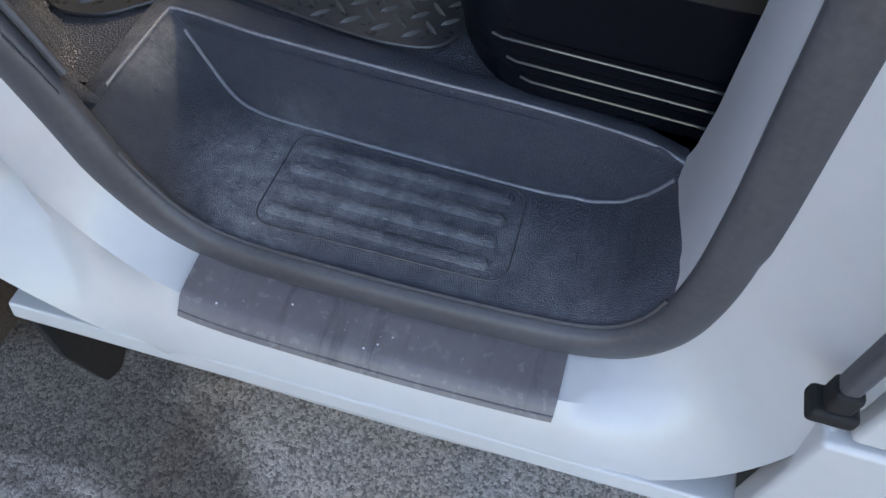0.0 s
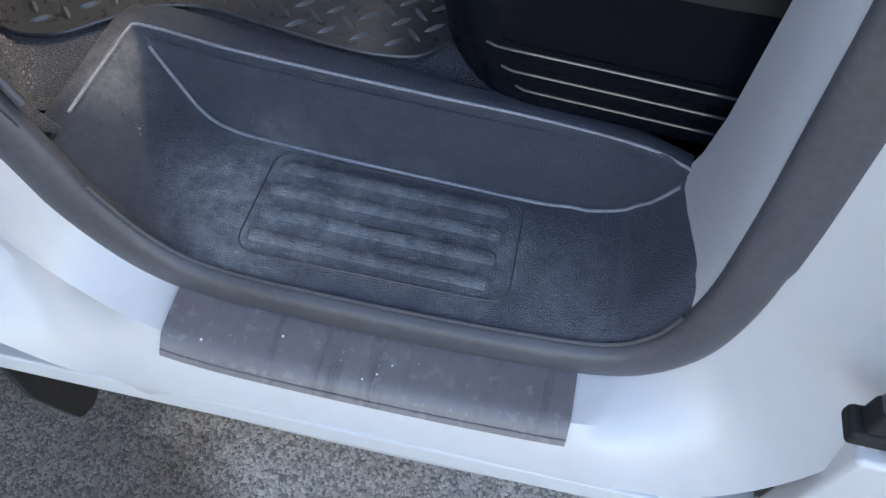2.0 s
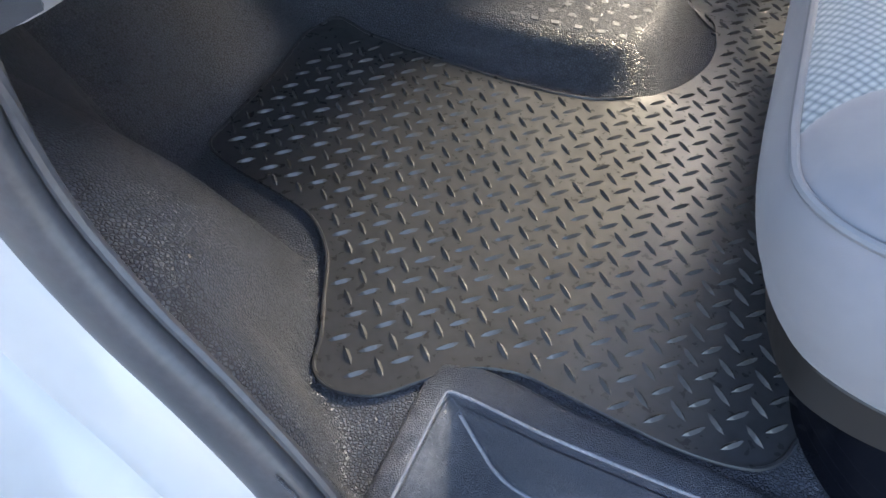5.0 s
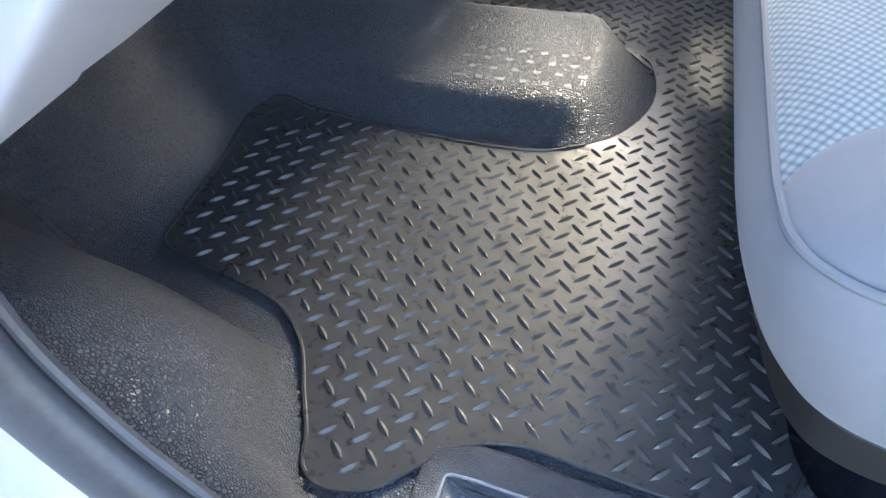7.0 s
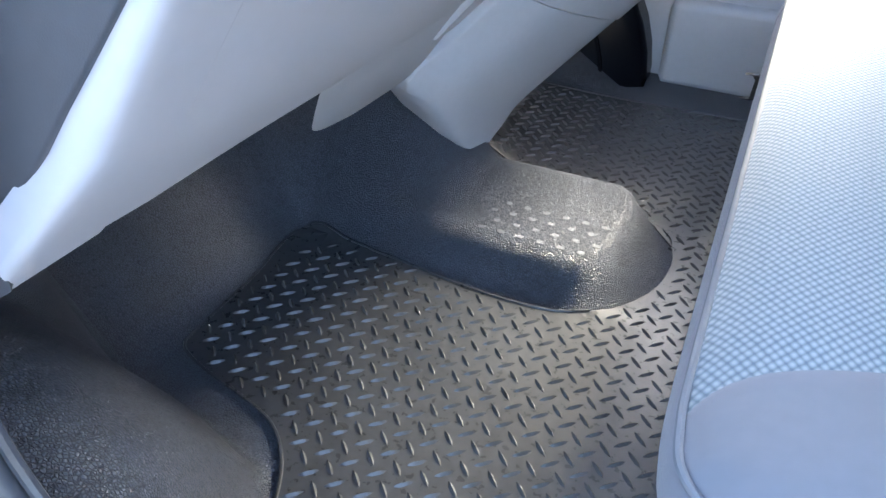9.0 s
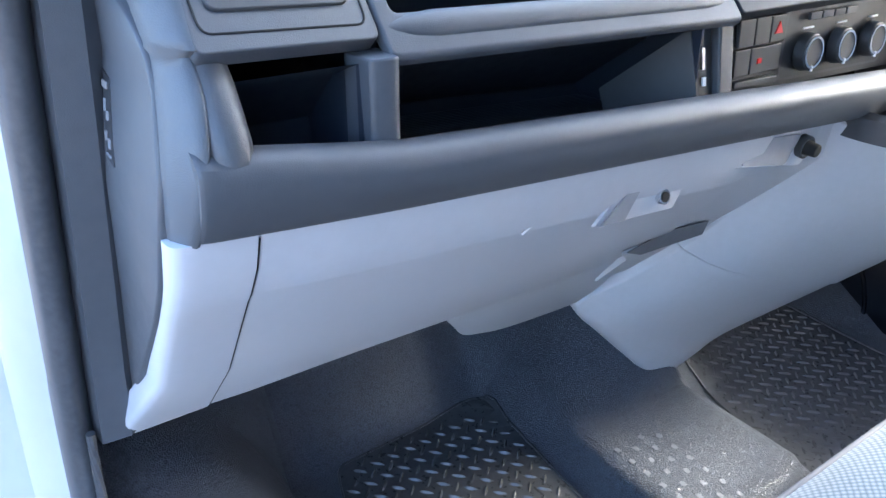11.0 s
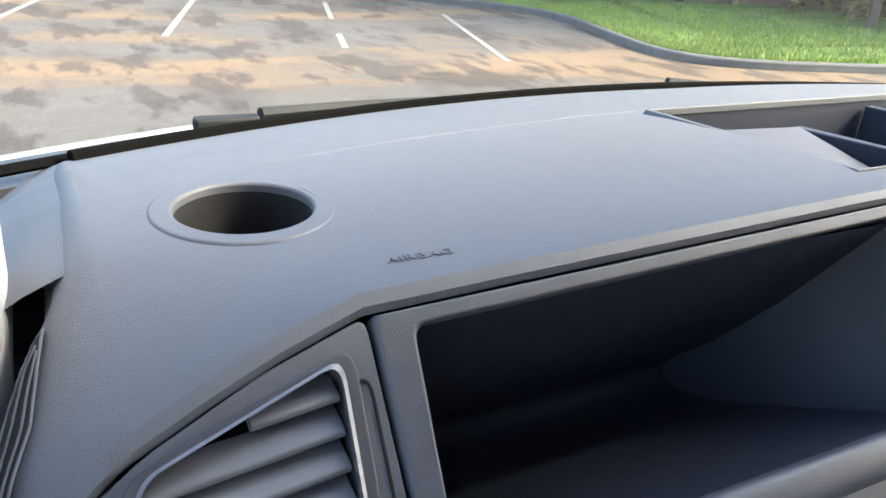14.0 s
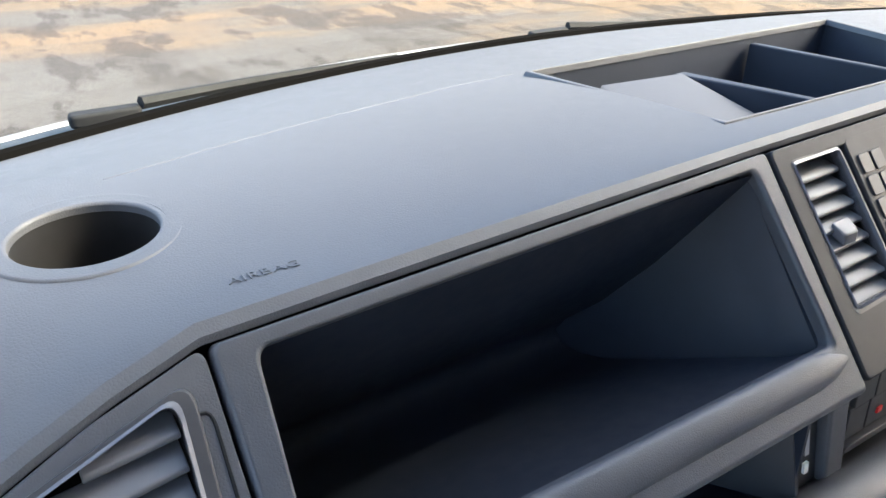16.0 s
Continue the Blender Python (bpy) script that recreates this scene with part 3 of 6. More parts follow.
YC = 1.30                                     # middle of the van


def depth(z):
    """The door opening's plane: how far in it lies at a height."""
    return 0.44 + 0.055 * max(0.0, z - 0.5)


OPEN = [(0.02, 1.9), (0.03, 1.5), (0.044, 1.1), (0.064, 0.85), (0.071, 0.72), (0.075, 0.62), (0.072, 0.53), (0.052, 0.458), (0.004, 0.416), (-0.10, 0.400), (-0.25, 0.3935), (-0.37, 0.398),
        (-0.43, 0.424), (-0.475, 0.48), (-0.508, 0.55), (-0.55, 0.63), (-0.60, 0.70), (-0.655, 0.765), (-0.695, 0.84), (-0.705, 0.93), (-0.69, 1.05), (-0.665, 1.2), (-0.635, 1.36),
        (-0.56, 1.47), (-0.45, 1.57), (-0.28, 1.70), (-0.10, 1.82), (0.02, 1.9)]
opening = [Vector((p.x, depth(p.z), p.z)) for p in smooth_path([(x, 0, z) for x, z in OPEN], 6)]


def out_dir(i, pts=opening):
    t = pts[min(i + 1, len(pts) - 1)] - pts[max(i - 1, 0)]
    return Vector((-t.z, 0, t.x)).normalized() * -1


seal_rows = []
for i, p in enumerate(opening):
    o = -out_dir(i)
    y = Vector((0, 1, 0))
    wide = 1.18 + (0.22 if p.x > 0.03 and p.z > 0.60 else 0.0) + 0.62 * min(max((-0.33 - p.x) / 0.10, 0), 1) * (p.z < 1.0)
    inner, outer = -0.0205, 0.0195 * wide
    ring = [(lerp(inner, outer, 0.5 - 0.5 * math.cos(math.pi * k / 14)), 0.007 - 0.0165 * math.sin(math.pi * k / 14) ** 0.75) for k in range(15)]
    ring += [(outer * 0.9, 0.020), (0.0, 0.022), (inner * 0.85, 0.013)]
    seal_rows.append([p + o * a + y * b for a, b in ring])
part("door_seal", loft(seal_rows, closed=True, loop=False), RUBBER, van, "black rubber door seal round the opening", angle=85)
inside = [p + out_dir(i) * 0.0215 + Vector((0, 0.0055, 0)) for i, p in enumerate(opening)]
part("seal_lip", tube([q for q in inside if q.z < 0.52 and -0.49 < q.x < 0.052], 0.0022, 8), RUBBER, van, "thin black lip inside the seal")

# rounded edge of the floor covering beside the seal, by the wheel arch
bead = [p - (-out_dir(i)) * 0.022 + Vector((0, 0.015, 0)) for i, p in enumerate(opening) if p.x < -0.47 and 0.575 < p.z < 0.95]
part("trim_bead", tube(bead, 0.0045, 8), RUBBER, van, "black edge bead beside the seal")
# painted aperture round the seal
SILL = [(0.012, 0.000), (0.0132, -0.014), (0.0160, -0.040), (0.0185, -0.0550), (0.037, -0.0690), (0.068, -0.086), (0.098, -0.090), (0.112, -0.084), (0.114, -0.060)]
FRONT = [(0.012, 0.000), (0.026, -0.012), (0.048, -0.034), (0.062, -0.038), (0.076, -0.014), (0.104, -0.016), (0.120, -0.048), (0.160, -0.095), (0.180, -0.070)]
REAR = [(0.012, 0.000), (0.022, -0.007), (0.036, -0.016), (0.052, -0.028), (0.066, -0.041), (0.080, -0.055), (0.094, -0.070), (0.104, -0.084), (0.106, -0.050)]
ring_rows = []
for i, p in enumerate(opening):
    o = -out_dir(i)
    if p.z < 0.5:
        f = min(max((-0.40 - p.x) / 0.09, 0), 1)
        g = min(max((p.x + 0.0) / 0.06, 0), 1)
    else:
        f, g = (1, 0) if p.x < -0.2 else (0, 1)
    sect = []
    for s, fr, re in zip(SILL, FRONT, REAR):
        a = lerp(lerp(s[0], fr[0], f), re[0], g)
        b = lerp(lerp(s[1], fr[1], f), re[1], g)
        sect.append(p + o * a + Vector((0, b, 0)))
    ring_rows.append(sect)
part("door_aperture", loft(ring_rows), PAINT, van, "white painted sill and door aperture")
# lower sill flange with its front corner
part("sill_flange", loft([[(x, 0.352 + dy, 0.283 + 0.04 * (x + 0.62) * 0.9 + dz) for dy, dz in ((0.0, 0.0), (-0.004, 0.008), (0.0, 0.03), (0.05, 0.03), (0.05, 0.0))] for x in (-0.615, -0.6, -0.4, -0.2, 0.0, 0.17)], closed=True),
     PAINT, van, bevel=0.003)
# outer skin behind and ahead of the opening
part("side_skin", box((0.168, 0.345, 0.30), (2.6, 0.375, 0.523)), PAINT, van, "white lower side panel", bevel=0.006)
part("side_panel", box((0.185, 0.350, 0.527), (2.6, 0.380, 1.95)), PAINT, van, bevel=0.006)
part("wing", prism([(-0.86, 0.352, 0.55), (-0.885, 0.352, 0.8), (-0.88, 0.352, 1.15), (-1.0, 0.36, 1.2), (-1.75, 0.36, 1.02), (-1.8, 0.36, 0.6), (-1.62, 0.352, 0.5), (-1.55, 0.352, 0.68), (-1.35, 0.352, 0.79), (-1.1, 0.352, 0.73), (-0.98, 0.352, 0.55)], (0, 0.02, 0)), PAINT, van)
part("arch_liner", box((-1.7, 0.40, 0.02), (-0.80, 0.49, 0.72)), ARCH_DIRT, van, "muddy black wheel arch liner")
part("mud_flap", prism(rounded([(-0.60, 0.356, 0.31), (-0.60, 0.445, 0.31), (-0.60, 0.447, 0.07), (-0.60, 0.415, 0.04), (-0.60, 0.385, 0.055), (-0.60, 0.358, 0.18)], 0.012), (-0.012, 0, 0)), DEEP, van, "black rubber mud flap", bevel=0.002)
part("sill_bottom", box((-0.60, 0.425, 0.22), (2.6, 0.52, 0.30)), DEEP, van)
part("floor_pan", box((-1.2, 0.46, 0.36), (2.6, 2.14, 0.385)), DEEP, van)
wheel = part("wheel", annulus((-1.28, 0.38, 0.33), (0, 1, 0), 0.21, 0.33, 0.2, 48), TYRE, van, "black tyre on a silver alloy rim", bevel=0.02)
part("rim", annulus((-1.28, 0.39, 0.33), (0, 1, 0), 0.05, 0.205, 0.06, 40), ALLOY, wheel, "silver alloy rim")
# rubber strip at the rear edge with its end block
part("rubber_strip", box((0.143, 0.341, 0.60), (0.157, 0.358, 1.5)), RUBBER, van, bevel=0.004)
part("buffer", join(box((0.134, 0.335, 0.568), (0.168, 0.36, 0.583)), box((0.141, 0.338, 0.581), (0.161, 0.358, 0.605))), DEEP, van, "black rubber buffer", bevel=0.004)

# far side, roof and bulkhead close the cab
part("far_side", box((-1.25, 2.20, 0.30), (0.5, 2.24, 1.22)), PAINT, van)
part("far_pillar", loft([[Vector((x + a, 2.14 + b, z)) for a, b in ((-0.04, 0), (0.03, -0.01), (0.05, 0.04), (-0.04, 0.06))] for x, z in ((-0.85, 1.3), (-0.63, 1.42), (-0.42, 1.6), (0.02, 1.93))], closed=True), PILLAR, van, "pale grey windscreen pillar trim")
# box runs on past the pillar, added to block light behind the driver's window
part("far_rear_pillar", box((0.05, 2.14, 0.5), (0.55, 2.198, 1.93)), PILLAR, van, bevel=0.02)
part("roof", box((-0.45, 0.52, 1.93), (0.6, 2.22, 1.98)), HEADLINER, van, "grey roof lining")
part("bulkhead", box((0.55, 0.46, 0.40), (0.6, 2.2, 1.93)), HEADLINER, van)
part("outer_roof", box((-0.44, 0.36, 1.984), (2.6, 2.24, 2.01)), PAINT, van, "white roof", bevel=0.01)
part("far_rear_side", box((0.504, 2.20, 0.30), (2.6, 2.24, 1.98)), PAINT, van, bevel=0.006)
part("rear_end", box((2.604, 0.35, 0.30), (2.64, 2.24, 2.0)), PAINT, van, bevel=0.01)
part("far_roof_rail", box((-0.4, 2.13, 1.88), (0.6, 2.24, 1.95)), PILLAR, van)

# unseen firewall and inner side boxes, added to block light from the engine bay
part("firewall_light_block", box((-1.24, 0.40, 1.255), (-1.06, 2.24, 1.305)), DEEP, van)
part("cowl_light_block", box((-1.24, 0.448, 0.45), (-0.745, 0.462, 1.30)), DEEP, van)
part("far_cowl_light_block", box((-1.24, 2.185, 0.45), (-0.72, 2.198, 1.24)), DEEP, van)
part("dash_light_block", box((-1.20, 0.47, 1.20), (-0.985, 2.18, 1.25)), DEEP, van)

# windscreen and scuttle
SCREEN_LOW = lambda y: -1.088 + 0.31 * (y - 1.23) ** 2
rows = []
for k in range(25):
    y = lerp(0.50, 2.12, k / 24)
    lo, hi = Vector((SCREEN_LOW(y), y, 1.385)), Vector((-0.42 + 0.10 * (y - YC) ** 2, lerp(0.56, 2.05, k / 24), 1.94))
    rows.append([lo.lerp(hi, t) + Vector((-0.03, 0, 0.02)) * math.sin(math.pi * t) for t in [q / 8 for q in range(9)]])
ws = part("windscreen", loft(rows), GLASS, van, "clear raked windscreen")
if ws.data.polygons[0].normal.x < 0:
    ws.data.flip_normals()
ws.visible_shadow = False
rows = []
for k in range(25):
    y = lerp(0.42, 2.2, k / 24)
    x = SCREEN_LOW(y)
    rows.append([Vector((x + a, y, z)) for a, z in ((0.02, 1.374), (-0.01, 1.372), (-0.03, 1.362), (-0.07, 1.352), (-0.13, 1.346), (-0.152, 1.343), (-0.152, 1.30), (0.02, 1.30))])
part("scuttle", loft(rows, closed=True), BUTTON, van, "black scuttle panel under the wipers")
rows = []
for k in range(25):
    y = lerp(0.40, 2.2, k / 24)
    x = SCREEN_LOW(y)
    rows.append([Vector((x + a, y, z)) for a, z in ((-0.156, 1.335), (-0.158, 1.3445), (-0.172, 1.342), (-0.4, 1.25), (-0.65, 1.12), (-0.75, 0.95), (-0.7, 0.9), (-0.17, 1.325))])
part("bonnet", loft(rows, closed=True), PAINT, van, "white bonnet edge")

part("glass_edge_band", tube([Vector((SCREEN_LOW(y) + 0.012, y, 1.385)) for y in [lerp(0.52, 2.10, k / 30) for k in range(31)]], 0.008, 8, flat=0.5), JET, van, "black band along the lower glass edge")


def wiper(base, tip, bend):
    w = part("wiper", prism(rounded([(base[0] - 0.012, base[1] - 0.01, base[2] - 0.005), (base[0] + 0.010, base[1] - 0.012, base[2] - 0.005), (base[0] + 0.008, base[1] + 0.060, base[2] - 0.005), (base[0] - 0.010, base[1] + 0.060, base[2] - 0.005)], 0.008), (0, 0, 0.014)), DEEP, van, "black windscreen wiper", bevel=0.004)
    part("wiper_arm", tube(smooth_path([Vector(base) + Vector((0, 0.06, 0.01)), Vector(base).lerp(Vector(tip), 0.5) + Vector(bend), Vector(tip)], 8), 0.006, 6, taper=lambda q: 1.2 - 0.5 * q), DEEP, w)
    part("wiper_blade", tube(smooth_path([Vector(base).lerp(Vector(tip), 0.35) + Vector((0.022, 0, 0)), Vector(base).lerp(Vector(tip), 0.7) + Vector((0.020, 0, 0.0)) + Vector(bend) * 0.6, Vector(tip) + Vector((0.014, 0.10, -0.004))], 8), 0.005, 6), DEEP, w)
    return w


wiper((-1.122, 0.735, 1.357), (-1.188, 1.14, 1.356), (-0.010, 0, 0.003))
wiper((-1.180, 1.37, 1.357), (-1.118, 1.74, 1.358), (-0.008, 0, 0.003))

# near windscreen pillar: pale trim above, dark trim below
PIL = [(-0.66, 1.36), (-0.625, 1.40), (-0.56, 1.468), (-0.47, 1.545), (-0.33, 1.655), (-0.15, 1.78), (0.0, 1.89)]
rows, back_rows = [], []
for q in smooth_path([(x, 0, z) for x, z in PIL], 6):
    y0 = curve([(1.34, 0.512), (1.45, 0.518), (1.50, 0.524), (1.55, 0.534), (1.65, 0.548), (1.9, 0.60)], q.z)
    wd = curve([(1.36, 1.0), (1.45, 0.82), (1.50, 0.68), (1.55, 0.62)], q.z)
    rows.append([Vector((q.x + a * 0.72, y0 + b * wd, q.z + c)) for a, b, c in ((0.012, -0.002, -0.006), (0.021, 0.002, -0.013), (0.024, 0.016, -0.016), (0.018, 0.034, -0.012), (0.002, 0.046, 0.0), (-0.04, 0.051, 0.04), (-0.10, 0.05, 0.10), (-0.12, 0.0, 0.12))])
    back_rows.append([Vector((q.x + a, y, q.z + c)) for a, y, c in ((0.012, depth(q.z) + 0.010, -0.008), (0.011, y0 + 0.003, -0.008), (0.0, y0 + 0.003, 0.004), (0.0, depth(q.z) + 0.010, 0.004))])
part("pillar_flange", loft(back_rows, closed=True), DEEP, van, "black flange between seal and pillar trim")
part("pillar_trim", loft(rows, closed=True), PILLAR, van, "pale grey windscreen pillar trim", angle=80)
LOWP = [(-0.65, 1.358), (-0.662, 1.25), (-0.685, 1.1), (-0.705, 0.97), (-0.709, 0.93)]
rows = []
for q in smooth_path([(x, 0, z) for x, z in LOWP], 5):
    y0 = depth(q.z) + 0.020
    rows.append([Vector((q.x + a, y0 + b, q.z)) for a, b in ((0.006, 0.0), (0.028, 0.004), (0.030, 0.030), (0.012, 0.05), (-0.05, 0.05), (-0.05, 0.0))])
part("kick_trim", loft(rows, closed=True), FASCIA, van, "dark grey textured lower pillar trim")

# rear door pillar inside: pale panel facing the step
rows = []
for z in (0.506, 0.508, 0.514, 0.525, 0.54, 0.56, 0.62, 0.75, 0.95, 1.2, 1.5, 1.9):
    x = curve([(0.50, 0.049), (0.53, 0.055), (0.56, 0.058), (0.626, 0.0575), (0.726, 0.0545), (0.85, 0.048), (1.1, 0.030), (1.9, 0.01)], z)
    yb = curve([(0.50, 0.604), (0.605, 0.572), (0.755, 0.550), (1.0, 0.56), (1.9, 0.60)], z)
    tip = curve([(0.506, 0.009), (0.508, 0.005), (0.514, 0.002), (0.53, 0.0)], z)
    d = depth(z) + 0.003
    rows.append([Vector((x + 0.01, d + tip, z)), Vector((x, d + 0.0015 + tip, z)), Vector((x - 0.003, d + 0.007 + tip, z)), Vector((x - 0.009, d + 0.024 + tip, z)), Vector((x - 0.014, lerp(d, yb, 0.6), z)), Vector((x - 0.016, yb - 0.006, z)), Vector((x - 0.011, yb, z)), Vector((x + 0.02, yb + 0.01, z)), Vector((x + 0.15, yb + 0.01, z)), Vector((x + 0.15, d, z))])
part("rear_pillar_trim", loft(rows, closed=True), PILLAR, van, "pale grey door pillar trim")

# open passenger door, hinged at the front, seen by its lower inner edge
door = thing("passenger_door", (-0.70, 0.0, 0.47), "open white front passenger door with pale inner panel", "van door")
DV = Vector((0.06, -1, 0)).normalized()
DO = Vector((-0.635, 0.300, 0))
dn = Vector((1, 0.06, 0)).normalized()
outline = [(0.0, 0.50), (0.015, 0.455), (0.05, 0.44), (0.9, 0.41), (0.96, 0.5), (0.98, 1.2), (0.0, 1.2)]
part("door_shell", prism([DO + DV * a + Vector((0, 0, z)) - dn * 0.11 for a, z in outline], dn * 0.09), PAINT, door, bevel=0.012)
part("door_panel", prism([DO + DV * a + Vector((0, 0, z)) - dn * 0.018 for a, z in [(0.012, 0.52), (0.03, 0.475), (0.07, 0.46), (0.86, 0.43), (0.92, 0.52), (0.92, 1.15), (0.03, 1.15)]], dn * 0.03), LIGHT, door, "pale grey inner door panel", bevel=0.012)
part("door_pocket", prism([DO + DV * a + Vector((0, 0, z)) + dn * 0.013 for a, z in rounded([(0.03, 0.56), (0.045, 0.50), (0.30, 0.48), (0.55, 0.50), (0.55, 0.64), (0.06, 0.64)], 0.03)], dn * 0.05), LIGHT, door, bevel=0.012)


# ---- cab floor, step and mats ----
FLOOR = 0.528
ARCH_EDGE = [(-1.2, 0.93), (-0.9, 0.86), (-0.75, 0.80), (-0.66, 0.755), (-0.60, 0.69), (-0.55, 0.62), (-0.52, 0.56), (-0.50, 0.535), (-0.4, 0.53)]
ARCH_BASE = [(-1.2, 0.77), (-1.1, 0.770), (-0.957, 0.755), (-0.80, 0.745), (-0.70, 0.712), (-0.665, 0.665), (-0.645, 0.618), (-0.632, 0.588), (-0.605, 0.566), (-0.575, 0.545), (-0.55, 0.50), (-0.4, 0.48)]


def floor_z(x, y):
    z = FLOOR
    # tunnel hump in the middle
    if x > -0.70:
        ex = max(0.0, (x + 0.49) / 0.100) if x > -0.49 else 0.0
    else:
        ex = 0.0
    ey = (y - 1.30) / (0.175 if y < 1.30 else 0.19)
    q = math.hypot(ex, ey) if ex > 0 else abs(ey)
    flat = 0.62 - (0.37 * (ex / q) ** 2 if ex > 0 else 0.0)
    f = min(1, max(0, (q - flat) / (1 - flat)))
    hump = 0.062 * (1 - f * f * (3 - 2 * f))
    z += hump
    # rise under the console and towards the toe board
    rise = max(0.0, -0.70 - x)
    mid = math.exp(-((y - 1.40) / 0.14) ** 2) if y < 1.40 else math.exp(-((y - 1.40) / 0.12) ** 2)
    z += mid * min(0.30, 2.2 * rise ** 1.25)
    z += 0.0 if x > -0.92 else min(0.5, 1.25 * (-0.92 - x))
    # wheel arch by the door
    yb, ze = curve(ARCH_BASE, x), curve(ARCH_EDGE, x)
    if y < yb:
        u = (yb - y) / max(yb - 0.485, 0.02)
        z = max(z, z + (ze - FLOOR) * math.sin(min(u, 1.25) * math.pi / 2) ** 0.85)
    # driver's wheel arch
    if x < -0.62 and y > 1.95:
        z += min(0.28, 1.5 * (y - 1.95)) * min(1, (-0.62 - x) / 0.12)
    return z


nx, ny = 96, 118
gx = [lerp(-1.20, -0.522, i / nx) for i in range(nx + 1)]
gy = [lerp(0.478, 2.18, j / ny) for j in range(ny + 1)]
part("cab_floor", loft([[Vector((x, y, floor_z(x, y))) for y in gy] for x in gx]), VINYL, label="black leather-grained vinyl cab floor", kind="structure", angle=80)
FLOOR_LIP = sorted((q.x, q.z) for q in inside if q.z < 0.85 and q.x < -0.40)
part("floor_edge", loft([[Vector((x, 0.443, curve(FLOOR_LIP, x) - 0.003)), Vector((x, 0.460, lerp(curve(FLOOR_LIP, x), floor_z(x, 0.484), 0.5))), Vector((x, 0.484, floor_z(x, 0.484) + 0.001)), Vector((x, 0.484, floor_z(x, 0.484) - 0.006)), Vector((x, 0.443, curve(FLOOR_LIP, x) - 0.010))] for x in [lerp(-0.548, -0.500, k / 8) for k in range(9)]], closed=True), VINYL, van, "black vinyl edge of the floor beside the seal")
gx2 = [lerp(-0.522, 0.56, i / 60) for i in range(61)]
gy2 = [lerp(0.636, 2.18, j / 100) for j in range(101)]
part("cab_floor_rear", loft([[Vector((x, y, floor_z(x, y))) for y in gy2] for x in gx2]), VINYL, label="black leather-grained vinyl cab floor beside the seats", kind="structure", angle=80)
part("toe_board", box((-1.24, 0.48, 0.4), (-1.20, 2.18, 1.25)), DEEP, label="black bulkhead behind the footwell", kind="structure")

# moulded entry step
step = thing("entry_step", (-0.23, 0.53, 0.40), "black moulded plastic entry step with worn ribbed tread", "entry step")
ZF = [(-0.500, 0.534), (-0.492, 0.527), (-0.47, 0.485), (-0.448, 0.445), (-0.43, 0.430), (-0.405, 0.4255), (-0.38, 0.425), (-0.11, 0.425), (-0.07, 0.427), (-0.03, 0.435), (0.0, 0.452), (0.02, 0.479), (0.033, 0.508), (0.042, 0.533), (0.056, 0.556)]


LIP = sorted((q.x, q.z) for q in inside if q.z < 0.60 and q.x < 0.0 or q.z < 0.52)


def tread_z(x, y):
    z = curve(ZF, x)
    if y < 0.482:
        front = min(curve(LIP, x) - 0.0015, z + 0.012)
        z = lerp(z, front, min(1.0, ((0.482 - y) / 0.036) ** 2))
    return z


xs = [lerp(-0.500, 0.056, i / 150) for i in range(151)]
back = lambda x: curve([(-0.5, 0.622), (-0.40, 0.611), (-0.27, 0.605), (-0.05, 0.600), (0.01, 0.590), (0.042, 0.575)], x)
rows = []
for x in xs:
    zb, yb = tread_z(x, 0.55), back(x)
    top = 0.533
    col = [Vector((x, lerp(0.4445, yb - 0.012, (k / 16) ** 1.4), tread_z(x, lerp(0.4445, yb - 0.012, (k / 16) ** 1.4)))) for k in range(17)]
    f = min(1.0, (top - zb) / 0.02) if top > zb else 0.0
    col += [Vector((x, yb - 0.010 + 0.009 * math.sin(q), zb + 0.009 * f * (1 - math.cos(q)))) for q in [k * math.pi / 14 for k in range(1, 8)]]
    col += [Vector((x, yb - 0.0008, zb + 0.012 * f)), Vector((x, yb - 0.0004, lerp(zb, top, 0.5))), Vector((x, yb, max(zb, top - 0.012))), Vector((x, yb + 0.0002, max(zb, top - 0.008)))]
    rows.append(col)
part("tray", loft(rows), STEP, step, angle=50)
# raised rim round the tray
rim_in = [Vector((-0.501, y, 0.534)) for y in (0.446, 0.50, 0.54, 0.58, 0.61)] + [Vector((-0.4985, 0.622, 0.534))] + [Vector((x, back(x) + 0.003, 0.533)) for x in (-0.48, -0.44, -0.40, -0.3, -0.2, -0.1, 0.0, 0.042)]
rim_out = [Vector((-0.527, y, 0.530)) for y in (0.446, 0.50, 0.54, 0.59, 0.63)] + [Vector((-0.518, 0.655, 0.530))] + [Vector((x, back(x) + w, 0.530)) for x, w in ((-0.48, 0.044), (-0.44, 0.045), (-0.40, 0.043), (-0.3, 0.040), (-0.2, 0.036), (-0.1, 0.032), (0.0, 0.03), (0.042, 0.03))]
rows = []
for a, b in zip(rim_in, rim_out):
    up = Vector((0, 0, 1))
    w = (b - a).length
    rows.append([a.lerp(b, d / w) + up * z for d, z in ((-0.0012, -0.012), (-0.0006, -0.004), (0.0006, 0.0012), (0.003, 0.0040), (0.0065, 0.0052), (0.010, 0.0054), (w - 0.009, 0.0050), (w - 0.004, 0.0040), (w - 0.001, 0.001), (w, -0.006))])
part("rim", loft(rows), STEP, step, angle=60)
